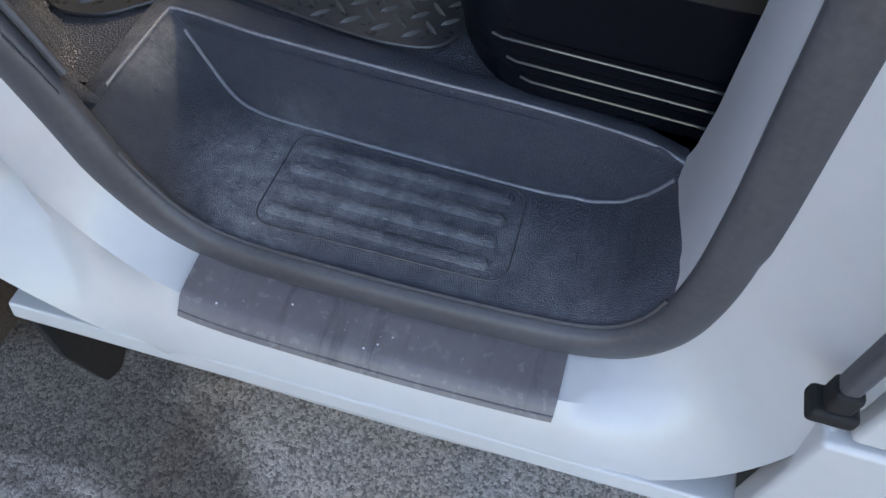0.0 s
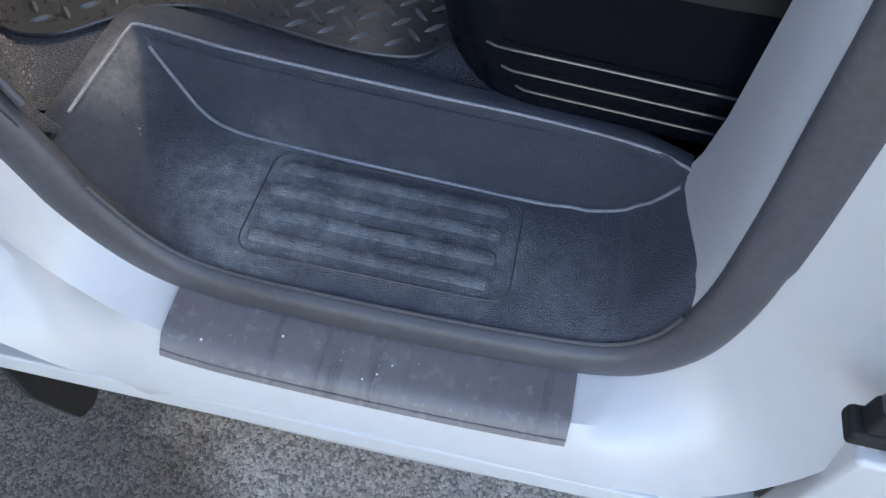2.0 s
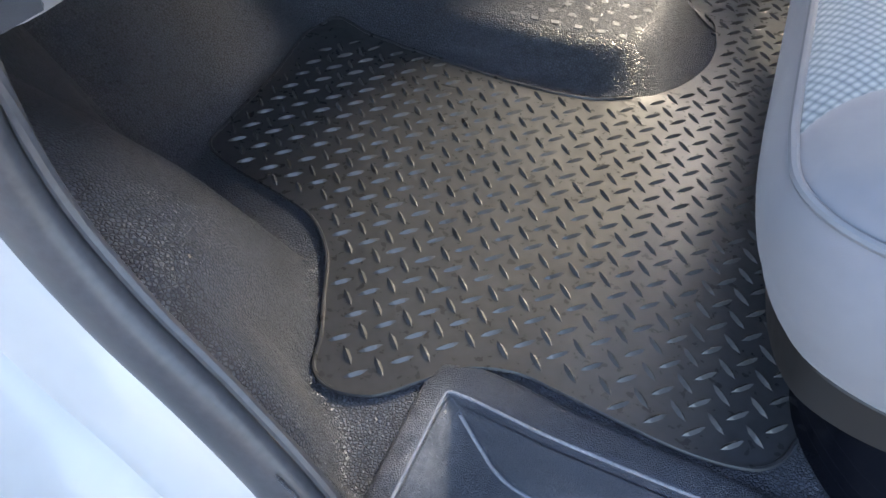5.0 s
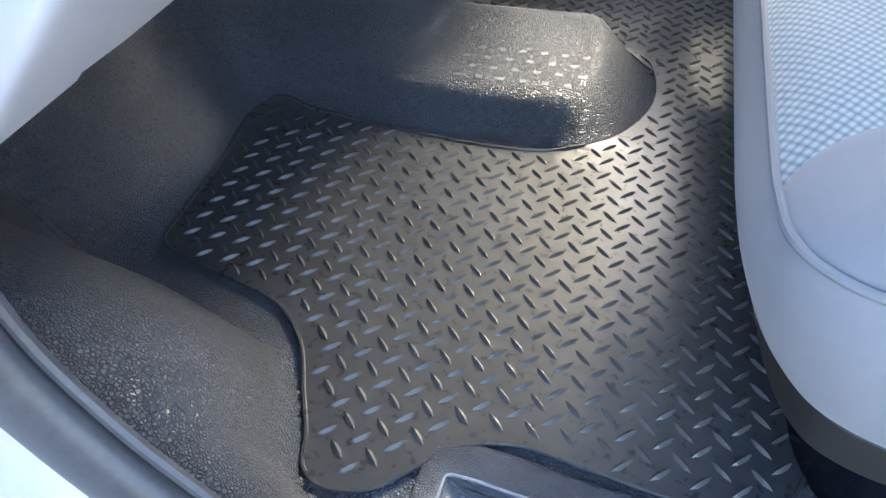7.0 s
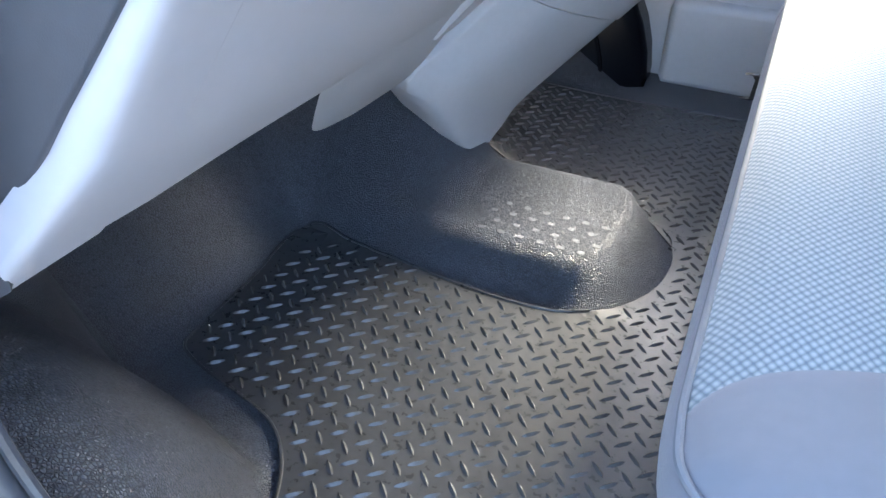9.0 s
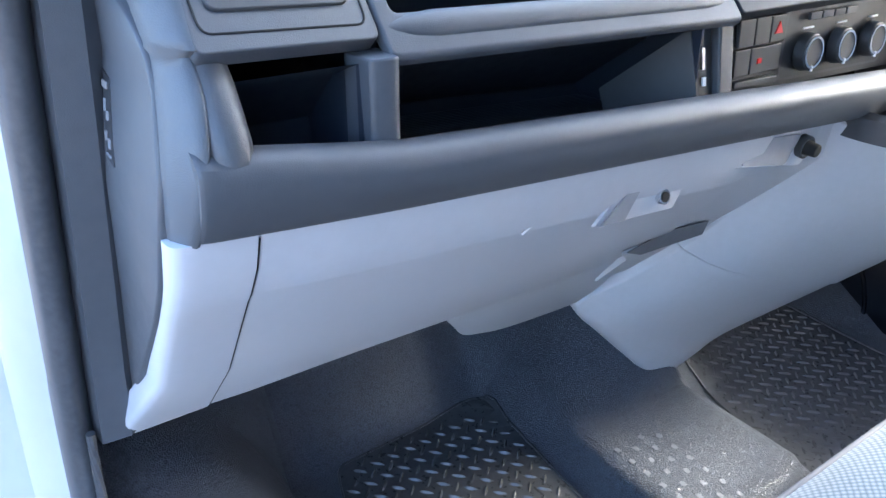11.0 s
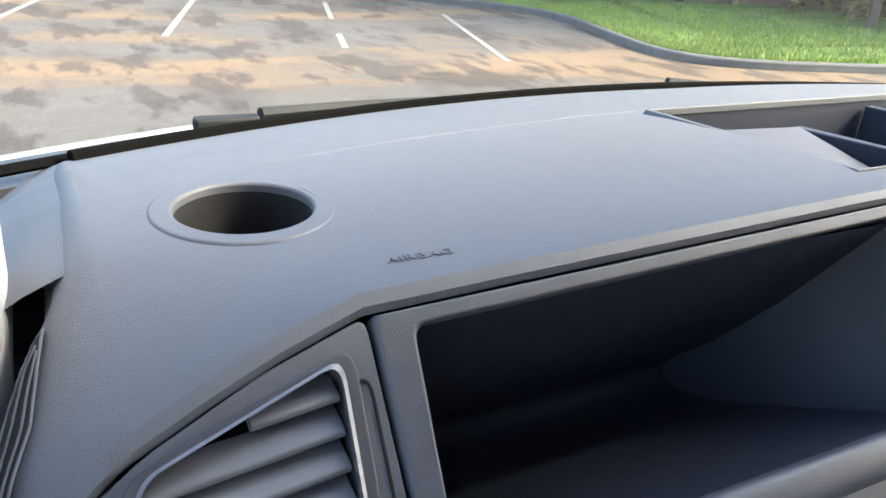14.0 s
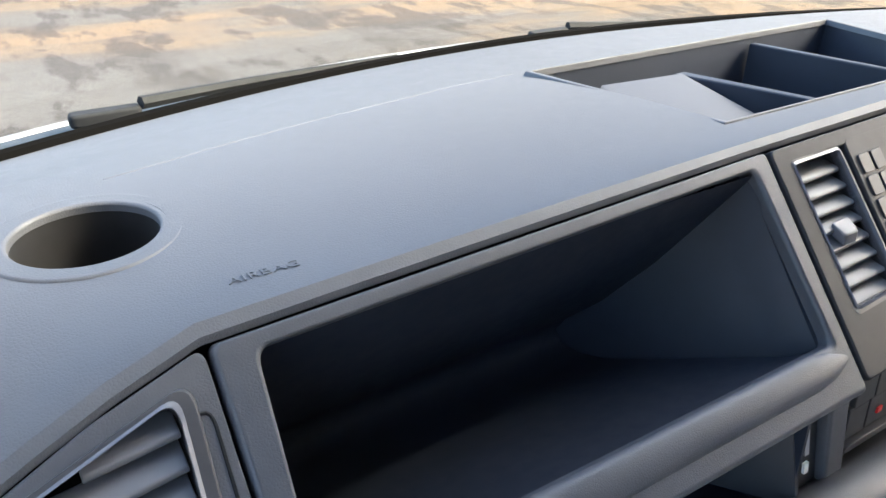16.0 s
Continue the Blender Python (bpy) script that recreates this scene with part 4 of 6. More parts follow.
# tread panel: groove line and four ribs
PX0, PX1, PY0, PY1 = -0.360, -0.093, 0.468, 0.598
frame_in = rounded([(PX0, PY0, 0), (PX1 + 0.0, PY0 + 0.004, 0), (PX1 - 0.002, PY1 - 0.004, 0), (PX0 + 0.002, PY1, 0)], 0.022, 6)
line = [Vector((p.x, p.y, tread_z(p.x, p.y) + 0.0004)) for p in frame_in]
part("tread_border", tube(line + [line[0]], 0.0009, 6), RUBBER, step)
# pale tube paints the bright line on the rim's inner edge
edge_path = smooth_path([tuple(a.lerp(b, 0.0022 / (b - a).length) + Vector((0, 0, 0.0026))) for a, b in zip(rim_in[1:], rim_out[1:])], 4)
part("rim_highlight", tube(edge_path, 0.0017, 8), HIGHLIGHT_CHIP, step, "pale painted highlight along the worn step rim")
# the gloss line of the crease is put in as a pale tube
crease = [Vector((x, back(x) - 0.0045, tread_z(x, 0.55) + 0.0030)) for x in [lerp(-0.486, 0.036, k / 60) for k in range(61)]]
part("crease_highlight", tube(crease, 0.0018, 8), HIGHLIGHT_CHIP, step, "painted highlight in the crease between tread and back wall")
for k in range(4):
    y = lerp(0.578, 0.489, k / 3)
    x0, x1 = -0.350 - 0.001 * k, -0.106 - 0.002 * k
    n = 60
    rows = []
    for i in range(n + 1):
        t = i / n
        x = lerp(x0, x1, t)
        e = math.sqrt(max(0.0, 1 - max(0.0, abs(t - 0.5) * 2 - 0.95) ** 2 / 0.05 ** 2))
        h = 0.0056 * e
        w = 0.0082 * max(e, 0.05)
        rows.append([Vector((x, y + w * c, tread_z(x, y) - 0.001 + h * s)) for c, s in ((-1, 0), (-0.8, 0.6), (-0.4, 0.95), (0, 1.0), (0.4, 0.95), (0.8, 0.6), (1, 0))])
    part("rib", loft(rows), STEP, step)
    for q in range(9):
        x = lerp(x0 + 0.020, x1 - 0.012, q / 8)
        part("tread_stud", box((x - 0.0042, y - 0.0043, tread_z(x, y) + 0.0030), (x + 0.0042, y + 0.0043, tread_z(x, y) + 0.0056)), STEP, step, smooth=False, bevel=0.0006)

# dark film guard over the sill
guard = thing("sill_guard", (-0.21, 0.40, 0.38), "dark scuffed protective strip on the white sill", "sill guard")


def sill_at(x, k):
    """A place on the painted sill: x along it, k along its section."""
    run = [r for r, p in zip(ring_rows, opening) if p.z < 0.5]
    for a, b in zip(run, run[1:]):
        q = int(min(k, 7.999))
        pa, pb = a[q].lerp(a[q + 1], k - q), b[q].lerp(b[q + 1], k - q)
        if (pa.x - x) * (pb.x - x) <= 0 and pa.x != pb.x:
            return pa.lerp(pb, (x - pa.x) / (pb.x - pa.x))
    return run[-1][int(k)]


rows = []
for i in range(33):
    x = lerp(-0.404, -0.016, i / 32)
    top = [sill_at(x, k) for k in (0.35, 0.7, 1.0, 1.5, 2.0, 2.5, 2.85, 3.05, 3.35, 3.7, 3.97)]
    lift = [Vector((0, -0.0010 * min(1, q / 6), 0.0022)) if q < 8 else Vector((0, -0.0026, 0.0008)) for q in range(11)]
    over = [p + d for p, d in zip(top, lift)]
    rows.append(over + [p + d * 0.15 for p, d in zip(reversed(top), reversed(lift))])
part("strip", loft(rows, closed=True), GUARD, guard, angle=60)
part("folded_edge", tube([r[9] + Vector((0, -0.0002, 0.0)) for r in rows], 0.0011, 8), GUARD, guard, "shiny folded lower edge")
marks = random.Random(12)
for k in range(13):
    r0 = rows[marks.randrange(3, 30)]
    c = r0[3].lerp(r0[6], marks.random()) + Vector((0, 0, -0.0001))
    part("paint_chip", disc(c, (0, -0.35, 1), marks.uniform(0.0007, 0.0014), 0.0005, 8), HIGHLIGHT_CHIP if k % 3 else PRINT, guard)


def tread_bars(inside, zf, x0, x1, y0, y1, ox=-0.589, oy=0.641, px=0.0335, py=0.0318):
    vs, fs = [], []
    for which in (0, 1):
        i0, i1 = math.floor((x0 - ox) / px) - 1, math.ceil((x1 - ox) / px) + 1
        j0, j1 = math.floor((y0 - oy) / py) - 1, math.ceil((y1 - oy) / py) + 1
        for i in range(i0, i1):
            for j in range(j0, j1):
                x, y = ox + px * i + (px / 2 if which else 0), oy + py * j - (py / 2 if which else 0)
                if not inside(x, y):
                    continue
                d = Vector((0.72, 0.69, 0)) if which == 0 else Vector((0.70, -0.71, 0))
                w = Vector((-d.y, d.x, 0))
                z = zf(x, y)
                b = len(vs)
                c = Vector((x, y, z))
                L, W, HH = 0.0130, 0.0030, 0.0030
                vs += [c - d * L, c - d * L * 0.4 + w * W, c + d * L * 0.4 + w * W, c + d * L, c + d * L * 0.4 - w * W, c - d * L * 0.4 - w * W,
                       c - d * L * 0.55 + Vector((0, 0, HH)), c + Vector((0, 0, HH * 1.2)), c + d * L * 0.55 + Vector((0, 0, HH))]
                fs += [(b, b + 1, b + 6), (b, b + 6, b + 5), (b + 1, b + 2, b + 7, b + 6), (b + 5, b + 6, b + 7, b + 4), (b + 2, b + 8, b + 7), (b + 4, b + 7, b + 8), (b + 2, b + 3, b + 8), (b + 3, b + 4, b + 8)]
    return vs, fs


def in_poly(poly, x, y):
    c = False
    for (x1, y1), (x2, y2) in zip(poly, poly[1:] + poly[:1]):
        if (y1 > y) != (y2 > y) and x < (x2 - x1) * (y - y1) / (y2 - y1) + x1:
            c = not c
    return c


def floor_mat(name, outline, zf, label):
    t = thing(name, (sum(p[0] for p in outline) / len(outline), sum(p[1] for p in outline) / len(outline), FLOOR), label, "floor mat", "rubber floor mats")
    edge = [(p.x, p.y) for p in smooth_path([(x, y, 0) for x, y in outline + outline[:1]], 5)[:-1]]
    bm = bmesh.new()
    # fine sheet: triangles over the outline, then lifted on the floor
    vsx = [bm.verts.new((x, y, 0)) for x, y in edge]
    f = bm.faces.new(vsx)
    bmesh.ops.triangulate(bm, faces=[f])
    for axis in (0, 1):
        lo = min(v.co[axis] for v in bm.verts)
        hi = max(v.co[axis] for v in bm.verts)
        s = lo + 0.05
        while s < hi:
            no = (1, 0, 0) if axis == 0 else (0, 1, 0)
            co = (s, 0, 0) if axis == 0 else (0, s, 0)
            bmesh.ops.bisect_plane(bm, geom=bm.verts[:] + bm.edges[:] + bm.faces[:], plane_co=co, plane_no=no)
            s += 0.05
    for v in bm.verts:
        v.co.z = zf(v.co.x, v.co.y) + 0.005
    r = bmesh.ops.extrude_face_region(bm, geom=bm.faces[:])
    for v in [g for g in r["geom"] if isinstance(g, bmesh.types.BMVert)]:
        v.co.z -= 0.0045
    part("mat_sheet", bm, MAT, t)
    rim = [Vector((x, y, zf(x, y) + 0.0055)) for x, y in edge]
    away = [k for k, p in enumerate(rim) if p.y > 1.15 and p.x > -0.47]
    if away and name == "passenger_mat":
        rim = rim[away[-1] + 1:] + rim[:away[0]]
    else:
        rim = rim + [rim[0]]
    part("mat_edge", tube(rim, 0.0022, 6), MAT, t)
    small = [(x, y) for x, y in edge]
    xs_, ys_ = [p[0] for p in edge], [p[1] for p in edge]
    clear = lambda x, y: all(in_poly(small, x + a, y + b) for a, b in ((0.011, 0.011), (-0.011, -0.011), (0.011, -0.011), (-0.011, 0.011)))
    v, fc = tread_bars(clear, lambda x, y: zf(x, y) + 0.0049, min(xs_), max(xs_), min(ys_), max(ys_))
    from_lists("tread", v, fc, MAT_BAR, "raised crossed tread bars", parent=t)
    return t


floor_mat("passenger_mat", [(-0.920, 0.848), (-0.922, 0.99), (-0.921, 1.132), (-0.83, 1.136), (-0.72, 1.130), (-0.60, 1.118), (-0.50, 1.125), (-0.43, 1.165), (-0.385, 1.235), (-0.372, 1.31), (-0.385, 1.385), (-0.40, 1.42), (-0.30, 1.43), (-0.14, 1.43), (-0.13, 1.0), (-0.16, 0.80), (-0.200, 0.706), (-0.215, 0.672),
                            (-0.24, 0.655), (-0.30, 0.651), (-0.40, 0.665), (-0.45, 0.670), (-0.497, 0.656), (-0.53, 0.626), (-0.563, 0.595), (-0.602, 0.586), (-0.628, 0.600), (-0.640, 0.635), (-0.660, 0.675), (-0.690, 0.735), (-0.735, 0.778), (-0.80, 0.800), (-0.86, 0.815), (-0.905, 0.832)],
          lambda x, y: floor_z(x, y) if y < 0.9 or x < -0.80 else min(floor_z(x, y), FLOOR + 0.004), "black rubber passenger footwell mat with raised tread bars")
floor_mat("driver_mat", [(-0.93, 1.56), (-0.80, 1.535), (-0.65, 1.50), (-0.50, 1.455), (-0.43, 1.425), (-0.385, 1.375), (-0.36, 1.36), (-0.12, 1.36), (-0.10, 1.8), (-0.12, 1.92), (-0.60, 1.92), (-0.90, 1.90)],
          lambda x, y: (floor_z(x, y) if y > 1.6 or x < -0.60 else min(floor_z(x, y), FLOOR + 0.004)) - 0.0032, "black rubber driver footwell mat with raised tread bars")
# moulded squares on the tunnel
v, fc = [], []
for i in range(6):
    for j in range(4):
        x, y = -0.645 + 0.031 * i + 0.015 * (j % 2), 1.198 + 0.027 * j
        b = len(v)
        for a, c in ((-0.005, -0.004), (0.005, -0.004), (0.005, 0.004), (-0.005, 0.004)):
            v.append((x + a, y + c, floor_z(x + a, y + c) + 0.0008))
        fc.append((b, b + 1, b + 2, b + 3))
from_lists("moulded_squares", v, fc, pbr("smooth_vinyl", (0.125, 0.134, 0.16), 0.50, var=0.1), "small smooth squares moulded into the vinyl", category="floor detail")

# ---- seats ----
seat = thing("passenger_bench", (-0.02, 1.0, 0.53), "pale grey cloth double passenger bench on a black plastic base", "seat")
FRONT_LINE = [(0.574, -0.06), (0.574, -0.125), (0.576, -0.18), (0.584, -0.225), (0.604, -0.262), (0.640, -0.284), (0.69, -0.296), (0.76, -0.302), (0.86, -0.304), (1.58, -0.310)]
PAD_LINE = [(0.568, -0.04), (0.569, -0.12), (0.573, -0.19), (0.585, -0.25), (0.599, -0.281), (0.622, -0.300), (0.655, -0.306), (0.70, -0.308), (0.86, -0.309), (1.58, -0.312)]
plan = smooth_path([(0.30, 0.578, 0), (0.10, 0.575, 0), (0.0, 0.574, 0)] + [(x, y, 0) for y, x in FRONT_LINE] + [(-0.311, 1.64, 0), (-0.311, 1.70, 0)], 5)
rim = smooth_path([(0.30, 0.572, 0), (0.10, 0.569, 0), (0.02, 0.568, 0)] + [(x, y, 0) for y, x in PAD_LINE] + [(-0.313, 1.64, 0), (-0.313, 1.70, 0)], 5)


def inward(i):
    t = (plan[min(i + 1, len(plan) - 1)] - plan[max(i - 1, 0)]).normalized()
    return Vector((t.y, -t.x, 0))


rows = []
for i, (p, r) in enumerate(zip(plan, rim)):
    row = [r + Vector((0, 0, 0.858)), r - inward(i) * 0.0012 + Vector((0, 0, 0.8555))]
    row += [r.lerp(p, k) - inward(i) * o + Vector((0, 0, z)) for k, o, z in ((0.05, 0.005, 0.846), (0.15, 0.009, 0.832), (0.35, 0.011, 0.814), (0.55, 0.0105, 0.796), (0.75, 0.009, 0.780))]
    row += [p + inward(i) * o + Vector((0, 0, z)) for o, z in ((-0.006, 0.766), (-0.002, 0.753), (0.004, 0.744), (0.012, 0.738), (0.020, 0.735), (0.028, 0.733), (0.036, 0.732))]
    rows.append(row)
part("cushion", loft(rows), CLOTH, seat, "smooth grey cloth cushion front and side", angle=85)


def pad_point(s, v, near):
    """Top of the cushion: s runs backwards, v across; near the door a smooth bolster, then the woven panel."""
    b = 0.652 + 0.085 * min(1.0, (s / 0.40) ** 0.75)
    y = lerp(0.568, b, v) if near else lerp(b, 1.70, v)
    f = curve(PAD_LINE + [(1.70, -0.313)], y) - 0.001
    x = lerp(f, 0.30, s ** 1.6)
    d = min(x - f, y - 0.568, 1.715 - y)
    return Vector((x, y, 0.855 + 0.032 * (1 - math.exp(-max(d, 0) / 0.026)) - (0.0022 if (near and v == 1) or (not near and v == 0) else 0.0)))


part("bolster", loft([[pad_point(k / 30, (j / 24) ** (1.4 if j < 24 else 1), True) for j in range(25)] for k in range(31)]), CLOTH, seat, "smooth grey cloth bolster", angle=85)
part("woven_panel", loft([[pad_point(k / 30, j / 30, False) for j in range(31)] for k in range(31)]), WEAVE, seat, "pale blue-grey woven cloth panel", angle=85)
part("piping", tube([p + Vector((0, 0, 0.8580)) for p in rim], 0.0032, 8), PIPING, seat, "grey piping seam round the top")
# black base with stepped ridges
base_out = rounded([(-0.225, 1.58, 0), (-0.215, 0.71, 0), (-0.150, 0.622, 0), (0.45, 0.606, 0), (0.45, 1.58, 0)], 0.05, 5)
zs = [(0.533, 0.0), (0.562, 0.0), (0.566, 0.006), (0.586, 0.006), (0.590, 0.012), (0.612, 0.012), (0.616, 0.016), (0.686, 0.016), (0.692, 0.012), (0.694, 0.004)]
cx, cy = 0.1, 1.0
rows = []
for z, g in zs:
    rows.append([Vector((p.x + (g if p.x > cx else -g), p.y + (g if p.y > cy else -g), z)) for p in base_out])
part("seat_base", loft(rows, closed=True), BLACK, seat, "gloss black plastic seat base with stepped ridges", angle=25, bevel=0.0018)
part("base_rail", loft([[p + inward(i) * o + Vector((0, 0, z)) for o, z in ((0.036, 0.734), (0.024, 0.734), (0.018, 0.726), (0.020, 0.692), (0.034, 0.690))] for i, p in enumerate(plan) ]), pbr("brown_black_rail", (0.024, 0.022, 0.021), 0.45), seat, "dark plastic rail under the cushion")
for k in range(3):
    z, g = (0.566, 0.590, 0.616)[k], (0.006, 0.011, 0.015)[k]
    part("ridge", tube([Vector((-0.127 - 0.015 * k, 0.6160 - g, z)), Vector((-0.117 - 0.015 * k, 0.6120 - g, z)), Vector((0.05, 0.604 - g, z)), Vector((0.24, 0.600 - g, z))], 0.0014, 8), RIDGE, seat)
part("backrest", prism(rounded([(0.28, 0.60, 0.84), (0.42, 0.60, 0.80), (0.52, 0.60, 1.40), (0.42, 0.60, 1.45)], 0.04), (0, 1.09, 0)), CLOTH, seat, bevel=0.03, segments=3)
dseat = thing("single_seat", (-0.02, 1.85, 0.53), "pale grey cloth driver seat on a black plastic base", "seat")
part("cushion", prism(rounded([(-0.155, 1.73, 0.695), (0.3, 1.73, 0.695), (0.3, 1.73, 0.832), (-0.145, 1.73, 0.832)], 0.05), (0, 0.31, 0)), CLOTH, dseat, bevel=0.03, segments=3)
part("seat_base", box((-0.12, 1.75, 0.53), (0.4, 2.0, 0.691)), BLACK, dseat, bevel=0.02)
part("backrest", prism(rounded([(0.30, 1.73, 0.80), (0.42, 1.73, 0.78), (0.52, 1.73, 1.35), (0.42, 1.73, 1.40)], 0.04), (0, 0.31, 0)), CLOTH, dseat, bevel=0.03, segments=3)
# driver's door inside and arch cover
ddoor = thing("driver_door", (-0.2, 2.18, 0.5), "closed driver door with pale grey inner panel and pocket", "van door")
part("door_panel", box((-0.70, 2.12, 0.50), (0.08, 2.20, 1.20)), LIGHT, ddoor, bevel=0.015)
part("door_pocket", box((-0.55, 2.07, 0.52), (0.0, 2.13, 0.72)), LIGHT, ddoor, bevel=0.02)
part("arm_rest", box((-0.4, 2.05, 0.88), (0.05, 2.13, 0.95)), CLOTH, ddoor, bevel=0.02)
arch = thing("driver_arch_cover", (-0.85, 2.10, 0.53), "black ribbed plastic wheel arch cover in the driver footwell", "arch cover")
rows = []
for k in range(13):
    a = lerp(-0.2, 0.75, k / 12) * math.pi / 1.5
    rows.append([Vector((-0.93 + r * math.cos(a), y, 0.52 + r * math.sin(a) * 1.05)) for r, y in ((0.02, 2.0), (0.33, 2.0), (0.36, 2.02), (0.36, 2.11), (0.02, 2.11))])
part("cover", loft(rows, closed=True), BLACK, arch, bevel=0.004)
part("rolled_edge", tube([r[2] for r in rows], 0.007, 8), BLACK, arch, "rolled black edge")
part("inner_rib", tube([r[1].lerp(r[0], 0.22) + Vector((0, -0.002, 0)) for r in rows], 0.005, 8), BLACK, arch)


# ---- dashboard ----
dash = thing("dashboard", (-0.6, 1.3, 1.2), "dark grey moulded dashboard with open storage bins and air vents", "dashboard")


def gap_z(y):
    return curve([(0.56, 1.388), (0.60, 1.399), (0.65, 1.4115), (0.70, 1.4195), (0.8, 1.421), (1.08, 1.424), (2.2, 1.424)], y)


def face_x(y, z):
    off = 0.18 * max(0.0, 0.70 - y) - 0.025 * min(max(0.0, y - 0.7), 0.6)
    return -0.515 - 0.86 * (z - 1.328) + off


NX, NZ = 0.758, 0.652


def F(y, z, out=0.0):
    """A point on the sloping fascia, out metres proud of it."""
    return Vector((face_x(y, z) + NX * out, y, z + NZ * out))


lip_z = lambda y: 1.246 - 0.058 * (y - 0.70) + (0.10 * max(0.0, 0.70 - y))
low_z = lambda y: 1.194 - 0.062 * (y - 0.70) + (0.02 * max(0.0, 0.70 - y))

# padded top
FRONT_X = lambda y: -1.066 + 0.33 * (y - 1.22) ** 2
rows = []
ys = [0.600, 0.615, 0.63] + [lerp(0.66, 1.94, k / 32) for k in range(33)] + [1.97, 1.99, 2.01, 2.03, 2.04]
for y in ys:
    e = 2.04 - y
    drop = 0.045 * (1 - math.sqrt(max(0.0, 1 - (1 - min(e, 0.055) / 0.055) ** 2)))
    g = gap_z(y) - 0.0
    gx_ = face_x(y, g) + 0.0005
    f = FRONT_X(y)
    crown = 0.006 * (1 - ((y - 1.3) / 0.8) ** 2)
    top = 1.424 + crown - drop
    rows.append([Vector((x, y, z)) for x, z in ((f, 1.388 - drop * 0.6), (f + 0.05, 1.398 - drop * 0.8), (f + 0.13, lerp(1.398, top, 0.72) - drop * 0.1), (-0.80, top), (-0.72, top + 0.003), (-0.66, top + 0.002),
                 (gx_ - 0.035, min(top, g + 0.0105)), (gx_ - 0.018, min(top, g + 0.0095)), (gx_ - 0.006, min(top, g + 0.0065)), (gx_ - 0.001, min(top, g + 0.002)), (gx_ - 0.0012, g - 0.0024 - drop * 0.2), (gx_ - 0.016, g - 0.0065 - drop * 0.2), (f, 1.372 - drop * 0.2))])
top_pad = part("top_pad", loft(rows, closed=True), DASH, dash, "dark grey soft-grained dashboard top", angle=50)
part("front_gasket", tube([Vector((FRONT_X(y) + 0.004, y, 1.3905)) for y in [lerp(0.602, 2.0, k / 30) for k in range(31)]], 0.0065, 8), JET, dash, "black gasket between dashboard and glass")
CUP = Vector((-0.7065, 0.677, 1.425))
TRAY = [(-0.828, 1.067), (-0.646, 1.105), (-0.646, 1.475), (-0.828, 1.513)]
cut(top_pad, [disc(CUP + Vector((0, 0, -0.15)), (0, 0, 1), 0.0405, 0.3, 48), prism([(x, y, 1.335) for x, y in TRAY], (0, 0, 0.3))])
hole = part("cup_holder", annulus(CUP + Vector((0, 0, -0.085)), (0, 0, 1), 0.0365, 0.0400, 0.084, 48), DEEP, dash, "round black cup holder well")
part("ring", annulus(CUP + Vector((0, 0, -0.004)), (0, 0, 1), 0.0366, 0.0495, 0.0085, 56), DASH, hole, "dark grey cup holder ring", bevel=0.0022, segments=3)
part("bottom", disc(CUP + Vector((0, 0, -0.088)), (0, 0, 1), 0.040, 0.004, 40), DEEP, hole)
part("shadow_groove", annulus(CUP + Vector((0, 0, -0.004)), (0, 0, 1), 0.0495, 0.0508, 0.0062, 56), DEEP, hole)
# embossed word
txt = bpy.data.curves.new("airbag_word", "FONT")
txt.body, txt.size, txt.extrude, txt.align_x, txt.align_y = "AIRBAG", 0.0098, 0.0002, "CENTER", "CENTER"
txt.space_character = 1.08
word = new("airbag_word", txt)
bpy.context.view_layer.update()
wm = bpy.data.meshes.new_from_object(word.evaluated_get(bpy.context.evaluated_depsgraph_get()))
bpy.data.objects.remove(word)
for v in wm.vertices:
    x, y, z = v.co
    v.co = (-y * 0.9, x, z)
wm.materials.clear()
wm.materials.append(DASH)
word = new("airbag_word", wm)
word.parent = dash
bpy.context.view_layer.update()
hit_, spot_, _, _ = top_pad.ray_cast(Vector((-0.6225, 0.741, 1.6)) - PLACE[top_pad], (0, 0, -1))
word.location = Vector((-0.6225, 0.741, (spot_ + PLACE[top_pad]).z + 0.0005)) - PLACE[dash]
tagged(word, "embossed word AIRBAG")
bpy.context.view_layer.update()
ridge = []
for q in smooth_path([(-0.778, 0.70, 0), (-0.800, 0.79, 0), (-0.816, 0.86, 0), (-0.829, 0.944, 0), (-0.838, 1.00, 0), (-0.840, 1.06, 0)], 8):
    ok_, at_, _, _ = top_pad.ray_cast(Vector((q.x, q.y, 1.6)) - PLACE[top_pad], (0, 0, -1))
    if ok_:
        ridge.append(at_ + PLACE[top_pad] + Vector((0, 0, -0.0016)))
part("moulded_ridge", tube(ridge, 0.0020, 8), DASH, dash, "soft moulded ridge in the dashboard top")
# open tray in the top
tray = part("top_tray", loft([[Vector((lerp(-0.737, x, s), lerp(1.29, y, s), z)) for x, y in TRAY] for s, z in ((1.0, 1.4285), (0.995, 1.424), (0.985, 1.385), (0.97, 1.375), (0.3, 1.373))], closed=True, caps=False), BIN, dash, "dark open tray in the dashboard top")
part("tray_floor", loft([[Vector((x, y, 1.3745)) for x, y in TRAY], [Vector((x, y, 1.3715)) for x, y in TRAY]], closed=True), BIN, tray)
part("tray_rim", loft([[Vector((lerp(-0.737, x, s), lerp(1.29, y, s), z)) for x, y in TRAY] for s, z in ((0.985, 1.4255), (0.99, 1.4315), (1.015, 1.4315), (1.022, 1.4275))], closed=True, caps=False), DASH, tray, bevel=0.001)
